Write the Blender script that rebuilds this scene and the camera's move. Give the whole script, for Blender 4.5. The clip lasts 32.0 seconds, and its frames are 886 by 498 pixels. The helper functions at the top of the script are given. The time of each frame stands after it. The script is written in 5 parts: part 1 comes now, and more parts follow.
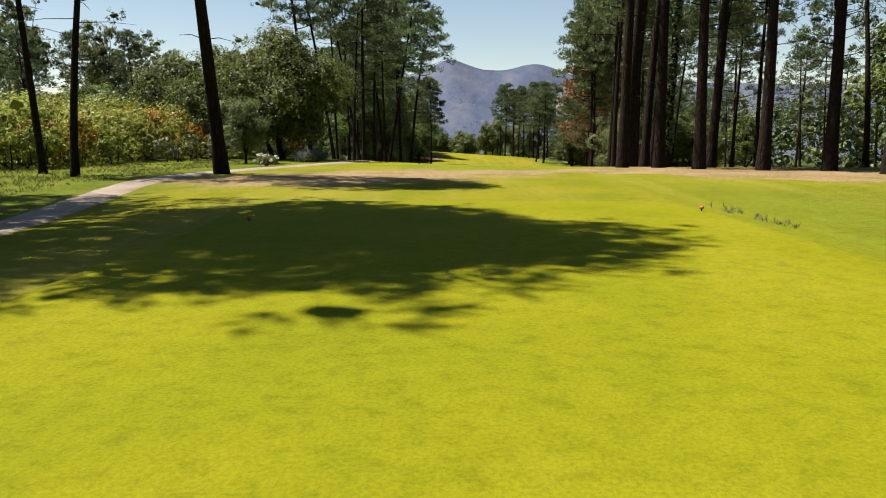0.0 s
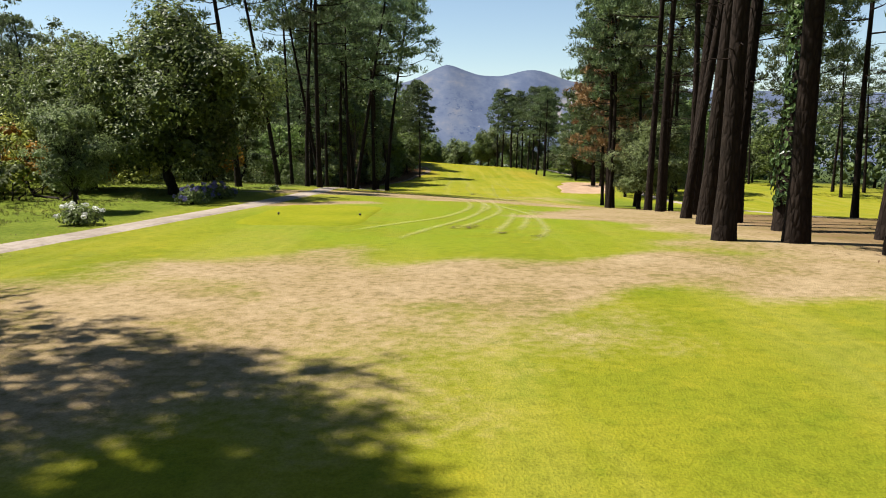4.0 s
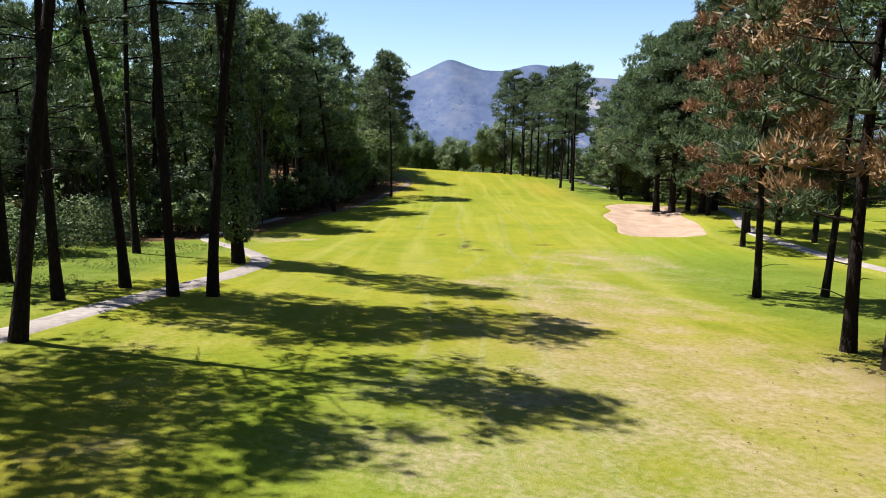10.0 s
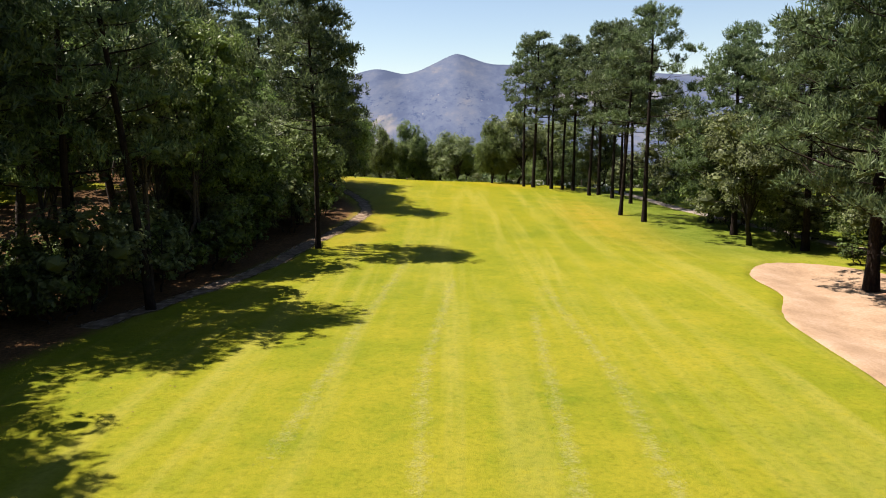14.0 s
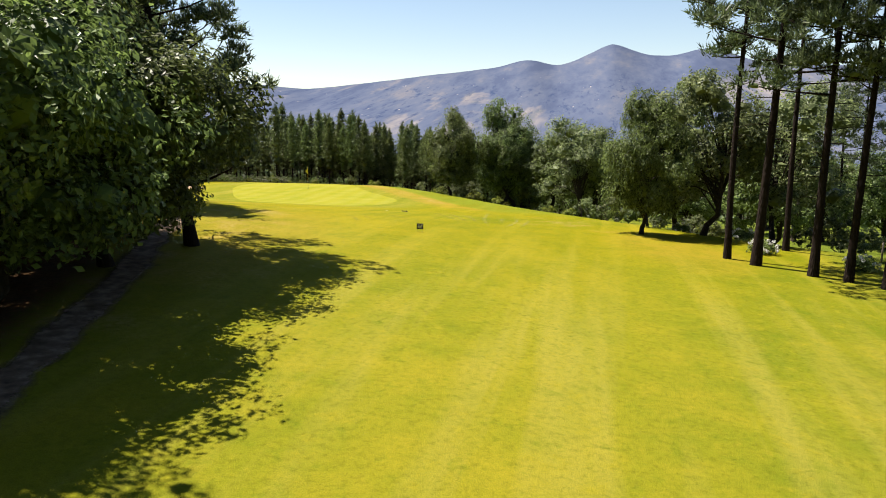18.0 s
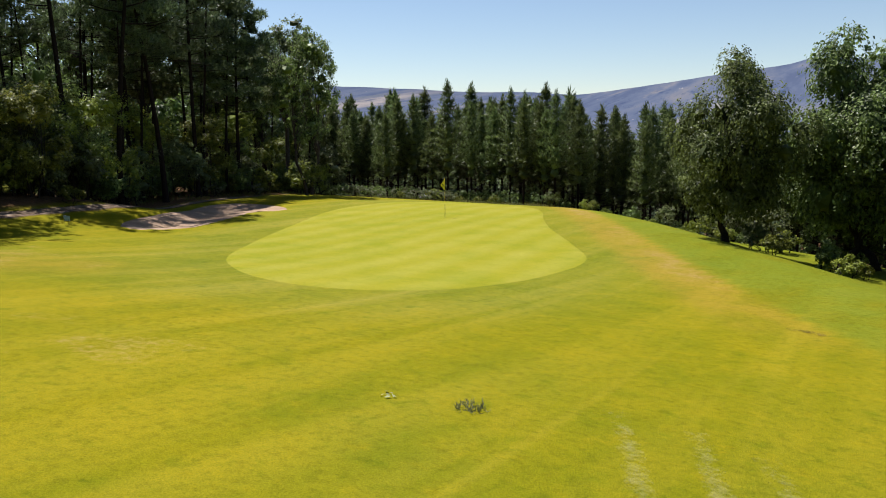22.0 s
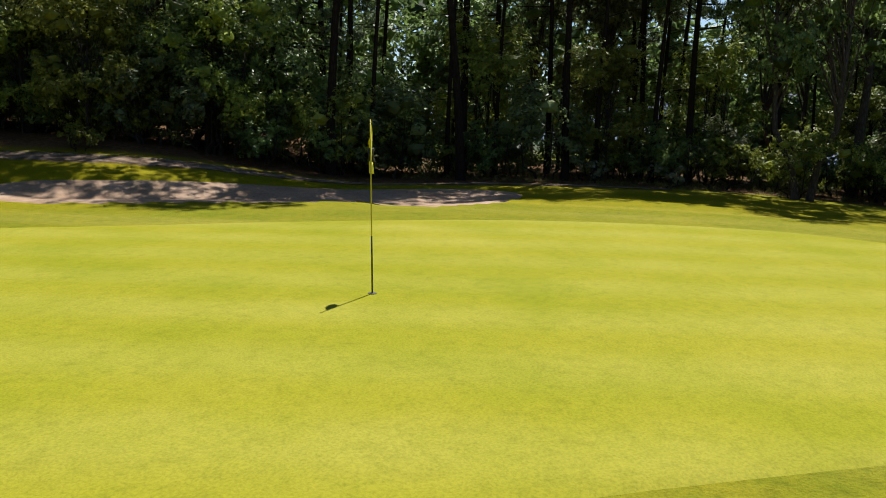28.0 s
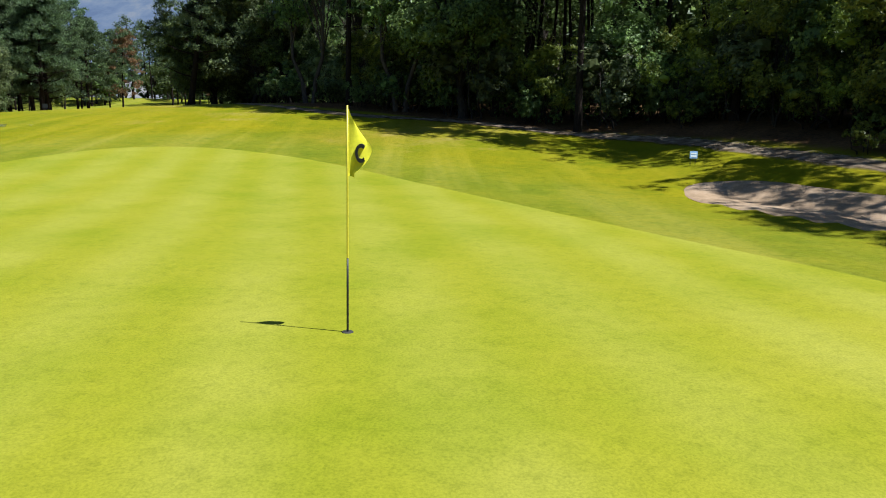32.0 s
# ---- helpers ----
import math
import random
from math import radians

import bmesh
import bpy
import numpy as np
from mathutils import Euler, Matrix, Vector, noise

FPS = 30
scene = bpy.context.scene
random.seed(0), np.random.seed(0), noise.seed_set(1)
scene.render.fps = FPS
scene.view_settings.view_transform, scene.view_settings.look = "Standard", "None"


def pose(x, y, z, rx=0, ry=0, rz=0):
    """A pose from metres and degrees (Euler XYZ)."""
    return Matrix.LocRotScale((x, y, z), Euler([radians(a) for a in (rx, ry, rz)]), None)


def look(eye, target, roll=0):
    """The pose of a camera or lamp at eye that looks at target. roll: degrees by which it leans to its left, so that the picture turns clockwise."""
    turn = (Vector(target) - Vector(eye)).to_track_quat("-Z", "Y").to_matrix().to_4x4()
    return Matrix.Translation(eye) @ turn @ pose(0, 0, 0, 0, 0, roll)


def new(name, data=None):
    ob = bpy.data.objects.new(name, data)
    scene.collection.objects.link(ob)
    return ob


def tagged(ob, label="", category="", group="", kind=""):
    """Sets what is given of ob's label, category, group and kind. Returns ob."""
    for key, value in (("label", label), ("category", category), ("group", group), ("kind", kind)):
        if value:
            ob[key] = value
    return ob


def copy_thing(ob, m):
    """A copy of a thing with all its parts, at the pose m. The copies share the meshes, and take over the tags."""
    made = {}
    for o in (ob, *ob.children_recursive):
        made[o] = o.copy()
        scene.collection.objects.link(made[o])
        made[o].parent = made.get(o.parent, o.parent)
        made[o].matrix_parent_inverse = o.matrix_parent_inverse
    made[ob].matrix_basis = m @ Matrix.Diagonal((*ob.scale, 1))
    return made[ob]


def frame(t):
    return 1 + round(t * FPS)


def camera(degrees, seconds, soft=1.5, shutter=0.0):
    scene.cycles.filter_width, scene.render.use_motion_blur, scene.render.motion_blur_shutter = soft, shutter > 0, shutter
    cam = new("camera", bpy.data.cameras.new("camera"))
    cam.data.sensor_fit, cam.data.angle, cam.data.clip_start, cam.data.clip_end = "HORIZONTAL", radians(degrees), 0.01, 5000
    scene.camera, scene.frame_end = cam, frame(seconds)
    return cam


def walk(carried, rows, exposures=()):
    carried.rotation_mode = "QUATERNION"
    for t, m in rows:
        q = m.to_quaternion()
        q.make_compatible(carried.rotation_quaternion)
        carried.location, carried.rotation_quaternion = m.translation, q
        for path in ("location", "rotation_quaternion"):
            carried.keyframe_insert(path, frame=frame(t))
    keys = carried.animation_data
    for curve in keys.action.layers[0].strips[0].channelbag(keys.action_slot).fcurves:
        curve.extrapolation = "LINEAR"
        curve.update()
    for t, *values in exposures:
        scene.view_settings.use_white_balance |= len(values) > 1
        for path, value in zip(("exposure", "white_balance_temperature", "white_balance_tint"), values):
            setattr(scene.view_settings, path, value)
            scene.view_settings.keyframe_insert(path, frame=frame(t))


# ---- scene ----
# stops, white balance and tint of the flying camera along the way
EXPO = [(0.0, 1.25, 7150, 12), (0.6, 1.35, 7150, 12), (1.4, 1.9, 6700, 10), (2.0, 1.62, 6650, 8), (3.0, 1.35, 6650, 8), (6.0, 1.42, 6400, 10), (9.0, 1.50, 5800, 11), (11.0, 1.55, 5800, 12), (13.0, 1.45, 6700, 14), (16.0, 1.52, 6800, 15), (17.0, 1.54, 6900, 15),
        (18.0, 1.46, 6700, 14), (19.0, 1.38, 6900, 15), (20.0, 1.18, 7400, 17), (21.0, 1.10, 6500, 15), (23.0, 1.02, 6200, 14), (28.0, 1.03, 6200, 11), (30.0, 1.08, 6250, 4), (32.0, 1.16, 5650, 1)]
cam = camera(62.07, 32.0, 1.0)
PATH = [
    (0, (-0.000, 0.000, 1.500), (-0.000, 9.878, -0.059), -0.09),
    (0.5, (0.216, 1.270, 1.602), (0.162, 11.148, 0.046), -0.08),
    (1, (0.432, 2.636, 1.707), (0.359, 12.514, 0.153), -0.09),
    (1.5, (0.607, 4.147, 1.815), (0.552, 14.025, 0.257), -0.05),
    (2, (0.741, 5.884, 1.901), (0.707, 15.763, 0.351), -0.02),
    (2.5, (0.891, 7.689, 2.012), (0.878, 17.570, 0.472), 0.07),
    (3, (0.966, 9.632, 2.113), (0.982, 19.516, 0.589), 0.13),
    (3.5, (1.035, 11.678, 2.165), (1.090, 21.565, 0.664), 0.16),
    (5.5, (1.626, 21.397, 2.365), (1.606, 31.287, 0.886), 0.27),
    (6, (1.855, 24.208, 2.420), (1.836, 34.097, 0.933), 0.21),
    (6.5, (2.131, 27.061, 2.462), (2.105, 36.951, 0.981), 0.15),
    (7, (2.374, 30.164, 2.553), (2.344, 40.052, 1.058), 0.14),
    (7.5, (2.616, 33.515, 2.626), (2.589, 43.401, 1.121), 0.09),
    (8, (2.888, 37.165, 2.675), (2.860, 47.050, 1.168), 0.04),
    (8.5, (3.141, 40.888, 2.702), (3.106, 50.773, 1.190), -0.02),
    (9, (3.382, 44.853, 2.663), (3.359, 54.737, 1.147), 0.01),
    (9.5, (3.497, 48.901, 2.667), (3.489, 58.782, 1.129), 0.04),
    (10, (3.535, 53.158, 2.622), (3.531, 63.038, 1.078), 0.06),
    (10.5, (3.563, 57.569, 2.498), (3.556, 67.450, 0.963), 0.12),
    (11, (3.718, 61.971, 2.487), (3.692, 71.850, 0.937), 0.22),
    (11.5, (3.893, 66.559, 2.541), (3.860, 76.434, 0.964), 0.22),
    (12, (4.117, 71.429, 2.536), (4.062, 81.300, 0.940), 0.17),
    (12.5, (4.340, 76.326, 2.500), (4.260, 86.197, 0.901), -0.06),
    (13, (4.613, 81.214, 2.507), (4.516, 91.085, 0.909), -0.27),
    (13.5, (5.042, 86.185, 2.501), (4.921, 96.057, 0.910), -0.56),
    (15.5, (6.724, 109.626, 2.498), (6.561, 119.483, 0.816), -0.38),
    (16, (7.226, 116.434, 2.397), (6.830, 126.281, 0.700), -0.17),
    (16.5, (7.556, 123.314, 2.355), (6.789, 133.138, 0.651), -0.11),
    (17, (7.911, 129.932, 2.288), (6.856, 139.729, 0.584), 0.01),
    (17.5, (8.037, 135.952, 2.030), (6.507, 145.687, 0.332), 0.26),
    (18, (8.155, 141.228, 1.731), (6.098, 150.866, 0.033), 0.45),
    (18.5, (8.150, 145.898, 1.463), (5.584, 155.410, -0.254), 0.38),
    (19, (8.027, 150.380, 1.202), (4.942, 159.738, -0.502), 0.19),
    (19.5, (7.641, 154.911, 0.778), (4.089, 164.110, -0.885), -0.07),
    (20, (6.809, 159.570, 0.497), (2.811, 168.591, -1.129), -0.46),
    (20.5, (5.704, 164.248, 0.267), (1.285, 173.074, -1.339), -0.78),
    (21, (4.396, 168.792, 0.059), (-0.413, 177.417, -1.519), -0.84),
    (21.5, (2.672, 172.913, -0.049), (-2.427, 181.368, -1.632), -0.74),
    (22, (1.029, 176.682, -0.199), (-4.313, 184.981, -1.808), -0.51),
    (22.5, (-0.365, 180.323, -0.361), (-5.981, 188.436, -1.988), -0.22),
    (23, (-1.492, 183.818, -0.649), (-7.392, 191.723, -2.290), -0.06),
    (23.5, (-2.547, 187.331, -1.140), (-8.762, 194.990, -2.783), -0.04),
    (24, (-3.878, 190.978, -1.705), (-10.469, 198.320, -3.335), -0.19),
    (24.5, (-5.307, 194.628, -2.094), (-12.320, 201.582, -3.659), -0.55),
    (26.5, (-9.518, 206.268, -2.824), (-18.723, 209.873, -4.333), 0.42),
    (27, (-10.016, 208.390, -2.846), (-19.705, 210.335, -4.379), 0.47),
    (27.5, (-10.751, 210.503, -2.874), (-20.624, 210.645, -4.450), 0.36),
    (28, (-11.637, 212.347, -2.914), (-21.382, 210.759, -4.504), 0.27),
    (28.5, (-12.597, 213.785, -2.959), (-21.901, 210.488, -4.559), 0.47),
    (29, (-13.879, 214.733, -2.974), (-22.442, 209.827, -4.593), 0.68),
    (29.5, (-15.217, 215.418, -3.002), (-22.763, 209.060, -4.628), 0.83),
    (30, (-16.445, 215.891, -2.975), (-22.796, 208.344, -4.622), 0.98),
    (30.5, (-17.584, 216.338, -2.976), (-22.606, 207.851, -4.634), 1.12),
    (31, (-18.646, 216.699, -2.925), (-22.253, 207.526, -4.616), 1.18),
    (31.5, (-19.794, 216.916, -2.890), (-21.820, 207.277, -4.620), 1.25),
    (32, (-20.872, 216.877, -2.873), (-21.338, 207.044, -4.633), 1.24),
]
walk(cam, [(t, look(e, a, r)) for t, e, a, r in PATH], EXPO)

SUN_EL = 62.0
SUN_AZ = -74.0        # clockwise from +y
sun_way = Vector((math.sin(radians(SUN_AZ)) * math.cos(radians(SUN_EL)), math.cos(radians(SUN_AZ)) * math.cos(radians(SUN_EL)), math.sin(radians(SUN_EL))))
world = bpy.data.worlds.new("world")
scene.world = world
world.use_nodes = True
wn = world.node_tree
sky = wn.nodes.new("ShaderNodeTexSky")
sky.sky_type = "NISHITA"
sky.sun_disc = False
sky.sun_elevation, sky.sun_rotation = radians(SUN_EL), radians(SUN_AZ)
sky.air_density, sky.dust_density, sky.ozone_density = 1.0, 0.0, 0.8
back = wn.nodes["Background"]
wn.links.new(sky.outputs[0], back.inputs[0])
back.inputs[1].default_value = 0.053
sun = new("sun", bpy.data.lights.new("sun", "SUN"))
sun.data.energy, sun.data.angle, sun.data.color = 5.0, radians(0.55), (1.0, 0.95, 0.87)
sun.matrix_world = look(sun_way * 400, (0, 0, 0))

# ---- small tools ----


def smooth(a, b, v):
    t = np.clip((np.asarray(v, float) - a) / (b - a), 0, 1)
    return t * t * (3 - 2 * t)


def eased(y, knots, reach):
    a = np.array(knots, float)
    return sum(np.interp(y + o * reach, a[:, 0], a[:, 1]) * w for o, w in ((-2, 1), (-1, 2), (0, 3), (1, 2), (2, 1))) / 9


# how the hole falls from the tee, crosses a dip, climbs a crest and drops to the putting green
FALL = [(-60, 0.6), (0, 0.3), (28, 0.25), (45, -0.5), (70, -2.3), (97, -4.15), (116, -4.4), (133, -4.25), (146, -3.65), (160, -3.2),
        (172, -3.05), (183, -3.8), (193, -4.6), (200, -4.82), (210, -4.9), (221, -5.2), (235, -7.0), (260, -10), (320, -16), (500, -30), (1200, -55), (5000, -60)]
LEAN = [(20, 0), (32, 0), (45, 0.045), (60, 0.08), (88, 0.07), (105, 0.01), (125, 0), (140, 0.055), (150, 0.068), (173, 0.072), (186, 0.03), (196, 0)]


def level(x, y):
    """Height of the ground."""
    x, y = np.asarray(x, float), np.asarray(y, float)
    h = eased(y, FALL, 4) - eased(y, LEAN, 3) * 20 * np.tanh((x - 4) / 20)
    h = h + 1.3 * smooth(-27, -36, x) * smooth(178, 186, y) * smooth(206, 196, y)
    d = (x + 14) * 0.794 + (y - 217) * 0.608
    h = h - (1.5 * smooth(0.3, 8, d) + 2.2 * smooth(7, 24, d)) * smooth(176, 190, y)
    h = h - 0.12 * smooth(-4.2, -7, x) * smooth(20, 12, y) - 0.10 * smooth(4.2, 5.2, x) * smooth(18, 14, y)
    return h


def at(x, y, lift=0.0):
    return Vector((x, y, float(level(x, y)) + lift))


def mesh_of(name, verts, faces, material, smooth_shade=True):
    me = bpy.data.meshes.new(name)
    me.from_pydata([tuple(v) for v in verts] if not isinstance(verts, np.ndarray) else verts.tolist(), [], faces)
    me.materials.append(material)
    if smooth_shade:
        me.polygons.foreach_set("use_smooth", [True] * len(me.polygons))
    me.update()
    return me


def part_of(name, me, parent, label=""):
    ob = new(name, me)
    ob.parent = parent
    return tagged(ob, label=label)


def part(name, bm, material, parent, label=""):
    me = bpy.data.meshes.new(name)
    bm.to_mesh(me)
    bm.free()
    me.materials.append(material)
    return part_of(name, me, parent, label)


def hull(name, place, label, category, group="", turn=0.0, kind=""):
    ob = new(name)
    ob.matrix_world = Matrix.Translation(place) @ pose(0, 0, 0, 0, 0, turn)
    ob.empty_display_size = 0.2
    return tagged(ob, label, category, group, kind)


# ---- materials ----


def nodes_of(name):
    m = bpy.data.materials.new(name)
    m.use_nodes = True
    n = m.node_tree.nodes
    return m, m.node_tree, n["Principled BSDF"]


def link(t, a, b):
    t.links.new(a, b)


def node(t, kind, **values):
    n = t.nodes.new(kind)
    for k, v in values.items():
        if k in n.inputs:
            n.inputs[k].default_value = v
    return n


def noise_at(t, scale, detail=4.0, rough=0.55, vector=None, distort=0.0):
    n = node(t, "ShaderNodeTexNoise", Scale=scale, Detail=detail, Roughness=rough, Distortion=distort)
    if vector is None:
        g = t.nodes.new("ShaderNodeNewGeometry")
        vector = g.outputs["Position"]
    link(t, vector, n.inputs["Vector"])
    return n.outputs["Fac"]


def ramp(t, fac, stops):
    r = t.nodes.new("ShaderNodeValToRGB")
    e = r.color_ramp.elements
    while len(e) < len(stops):
        e.new(0.5)
    for i, (p, c) in enumerate(stops):
        e[i].position = p
        e[i].color = (*c, 1) if len(c) == 3 else c
    link(t, fac, r.inputs["Fac"])
    return r.outputs["Color"]


def mix(t, fac, a, b, way="MIX"):
    m = t.nodes.new("ShaderNodeMix")
    m.data_type, m.blend_type = "RGBA", way
    for key, v in ((0, fac), (6, a), (7, b)):
        s = m.inputs[key]
        if isinstance(v, (int, float)):
            s.default_value = v
        elif isinstance(v, tuple):
            s.default_value = (*v, 1)
        else:
            link(t, v, s)
    return m.outputs[2]


def maths(t, op, a, b=0.0, clamp=False):
    m = t.nodes.new("ShaderNodeMath")
    m.operation, m.use_clamp = op, clamp
    for i, v in enumerate((a, b)):
        if isinstance(v, (int, float)):
            m.inputs[i].default_value = v
        else:
            link(t, v, m.inputs[i])
    return m.outputs[0]


def bumped(t, shader, height, strength, distance):
    b = node(t, "ShaderNodeBump", Strength=strength, Distance=distance)
    link(t, height, b.inputs["Height"])
    link(t, b.outputs["Normal"], shader.inputs["Normal"])


def attribute(t, name):
    a = t.nodes.new("ShaderNodeAttribute")
    a.attribute_name = name
    return a.outputs["Fac"]


def leafy(name, dark, light, rough=0.55, through_light=0.25, scale=0.8):
    """Leaves and needles: two-sided, partly translucent, varied tuft by tuft and tree by tree."""
    m, t, s = nodes_of(name)
    g = t.nodes.new("ShaderNodeNewGeometry")
    o = t.nodes.new("ShaderNodeObjectInfo")
    n = noise_at(t, scale, 3.0)
    f = maths(t, "ADD", maths(t, "MULTIPLY", g.outputs["Random Per Island"], 0.42), maths(t, "MULTIPLY", n, 0.62))
    c = ramp(t, f, [(0.22, dark), (0.52, tuple((a + b) / 2 for a, b in zip(dark, light))), (0.8, light)])
    h = t.nodes.new("ShaderNodeHueSaturation")
    link(t, maths(t, "ADD", 0.485, maths(t, "MULTIPLY", o.outputs["Random"], 0.03)), h.inputs["Hue"])
    link(t, maths(t, "ADD", 0.75, maths(t, "MULTIPLY", o.outputs["Random"], 0.5)), h.inputs["Value"])
    link(t, c, h.inputs["Color"])
    link(t, h.outputs["Color"], s.inputs["Base Color"])
    s.inputs["Roughness"].default_value = rough
    s.inputs["Specular IOR Level"].default_value = 0.2
    tr = t.nodes.new("ShaderNodeBsdfTranslucent")
    link(t, h.outputs["Color"], tr.inputs["Color"])
    mx = t.nodes.new("ShaderNodeMixShader")
    mx.inputs[0].default_value = through_light
    out = t.nodes["Material Output"]
    link(t, s.outputs[0], mx.inputs[1])
    link(t, tr.outputs[0], mx.inputs[2])
    link(t, mx.outputs[0], out.inputs["Surface"])
    return m


def bark(name, dark, light, red):
    m, t, s = nodes_of(name)
    tc = t.nodes.new("ShaderNodeTexCoord")
    mp = t.nodes.new("ShaderNodeMapping")
    mp.inputs["Scale"].default_value = (1, 1, 0.28)
    link(t, tc.outputs["Object"], mp.inputs["Vector"])
    v = node(t, "ShaderNodeTexVoronoi", Scale=11.0, Randomness=1.0)
    v.feature = "DISTANCE_TO_EDGE"
    link(t, mp.outputs[0], v.inputs["Vector"])
    n = noise_at(t, 9.0, 5.0, 0.6, mp.outputs[0])
    big = noise_at(t, 0.7, 2.0, 0.5, tc.outputs["Object"])
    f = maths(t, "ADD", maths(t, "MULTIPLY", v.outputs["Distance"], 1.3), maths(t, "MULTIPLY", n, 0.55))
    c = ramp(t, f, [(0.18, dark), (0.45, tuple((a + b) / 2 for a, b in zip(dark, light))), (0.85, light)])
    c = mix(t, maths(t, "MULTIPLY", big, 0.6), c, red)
    link(t, c, s.inputs["Base Color"])
    s.inputs["Roughness"].default_value = 0.95
    s.inputs["Specular IOR Level"].default_value = 0.08
    bumped(t, s, f, 0.9, 0.04)
    return m


def turf(name, kind):
    """Grass: 'ground' mixes fairway, dry patches, litter and rough by what grows where; 'green' and 'tee' are close-mown."""
    m, t, s = nodes_of(name)
    g = t.nodes.new("ShaderNodeNewGeometry")
    p = g.outputs["Position"]
    big = noise_at(t, 0.09, 4.0, 0.6, p)
    mid = noise_at(t, 0.55, 5.0, 0.62, p)
    fine = noise_at(t, 7.0, 5.0, 0.7, p)
    blade = noise_at(t, 42.0, 3.0, 0.7, p)
    sx = t.nodes.new("ShaderNodeSeparateXYZ")
    link(t, p, sx.inputs[0])
    if kind == "ground":
        c = ramp(t, maths(t, "ADD", maths(t, "MULTIPLY", big, 0.5), maths(t, "MULTIPLY", mid, 0.5)),
                 [(0.34, FAIR[0]), (0.5, FAIR[1]), (0.66, FAIR[2])])
        # mowing lines along the hole
        mp = t.nodes.new("ShaderNodeMapping")
        mp.inputs["Scale"].default_value = (0.42, 0.022, 0)
        link(t, p, mp.inputs["Vector"])
        streak = noise_at(t, 1.6, 3.0, 0.6, mp.outputs[0], 0.6)
        c = mix(t, maths(t, "MULTIPLY", maths(t, "SUBTRACT", streak, 0.47), 2.6, True), c, FAIR[3])
        # coarser tufts and small yellowed spots
        clump = noise_at(t, 2.3, 4.0, 0.7, p)
        c = mix(t, maths(t, "MULTIPLY", maths(t, "SUBTRACT", clump, 0.54), 4.0, True), c, (0.186, 0.1674, 0.01364))
        c = mix(t, maths(t, "MULTIPLY", maths(t, "SUBTRACT", 0.44, clump), 3.5, True), c, (0.0775, 0.1085, 0.00744))
        c = mix(t, maths(t, "MULTIPLY", attribute(t, "gold"), maths(t, "ADD", maths(t, "MULTIPLY", big, 0.7), 0.6, True)), c, (1.0, 0.925, 0.2), "MULTIPLY")
        c = mix(t, maths(t, "MULTIPLY", attribute(t, "tan"), maths(t, "ADD", maths(t, "MULTIPLY", maths(t, "SUBTRACT", mid, 0.5), 2.2), 0.75, True)), c, (0.225, 0.150, 0.020))
        c = mix(t, maths(t, "MULTIPLY", attribute(t, "lush"), maths(t, "ADD", maths(t, "MULTIPLY", maths(t, "SUBTRACT", mid, 0.5), 4.0), 0.7, True)), c, (0.098, 0.150, 0.009))
        rough = attribute(t, "rough")
        rc = ramp(t, maths(t, "ADD", maths(t, "MULTIPLY", mid, 0.6), maths(t, "MULTIPLY", fine, 0.4)), [(0.35, (0.0434, 0.0651, 0.00744)), (0.52, (0.0837, 0.1085, 0.0124)), (0.7, (0.1364, 0.1395, 0.0248))])
        c = mix(t, maths(t, "ADD", rough, maths(t, "MULTIPLY", maths(t, "SUBTRACT", mid, 0.5), maths(t, "MULTIPLY", rough, 0.9)), True), c, rc)
        dry = maths(t, "ADD", attribute(t, "dry"), maths(t, "MULTIPLY", maths(t, "SUBTRACT", maths(t, "ADD", maths(t, "MULTIPLY", mid, 0.6), maths(t, "MULTIPLY", fine, 0.4)), 0.5), 1.5))
        dryf = t.nodes.new("ShaderNodeMapRange")
        dryf.interpolation_type = "SMOOTHSTEP"
        dryf.inputs["From Min"].default_value, dryf.inputs["From Max"].default_value = 0.20, 0.80
        link(t, dry, dryf.inputs["Value"])
        dc = ramp(t, maths(t, "ADD", maths(t, "MULTIPLY", mid, 0.5), maths(t, "MULTIPLY", fine, 0.5)), [(0.34, (0.1302, 0.0899, 0.04216)), (0.5, (0.2046, 0.1488, 0.0837)), (0.66, (0.2604, 0.1984, 0.124))])
        c = mix(t, dryf.outputs[0], c, dc)
        lit = maths(t, "ADD", attribute(t, "litter"), maths(t, "MULTIPLY", maths(t, "SUBTRACT", fine, 0.5), 0.9))
        litf = t.nodes.new("ShaderNodeMapRange")
        litf.inputs["From Min"].default_value, litf.inputs["From Max"].default_value = 0.3, 0.75
        link(t, lit, litf.inputs["Value"])
        lc = ramp(t, maths(t, "ADD", maths(t, "MULTIPLY", mid, 0.4), maths(t, "MULTIPLY", fine, 0.6)), [(0.33, (0.031, 0.01984, 0.00992)), (0.52, (0.0868, 0.0465, 0.0217)), (0.7, (0.155, 0.0868, 0.0434))])
        c = mix(t, litf.outputs[0], c, lc)
        far = attribute(t, "far")
        fc = ramp(t, noise_at(t, 0.012, 5.0, 0.6, p), [(0.35, (0.0186, 0.031, 0.0155)), (0.55, (0.0372, 0.0496, 0.0248)), (0.7, (0.0992, 0.0992, 0.062))])
        c = mix(t, far, c, fc)
        strength, dist = 0.75, 0.06
    else:
        a, b, d = GREEN if kind == "green" else TEE
        c = ramp(t, maths(t, "ADD", maths(t, "MULTIPLY", big, 0.45), maths(t, "MULTIPLY", mid, 0.55)), [(0.34, a), (0.5, b), (0.67, d)])
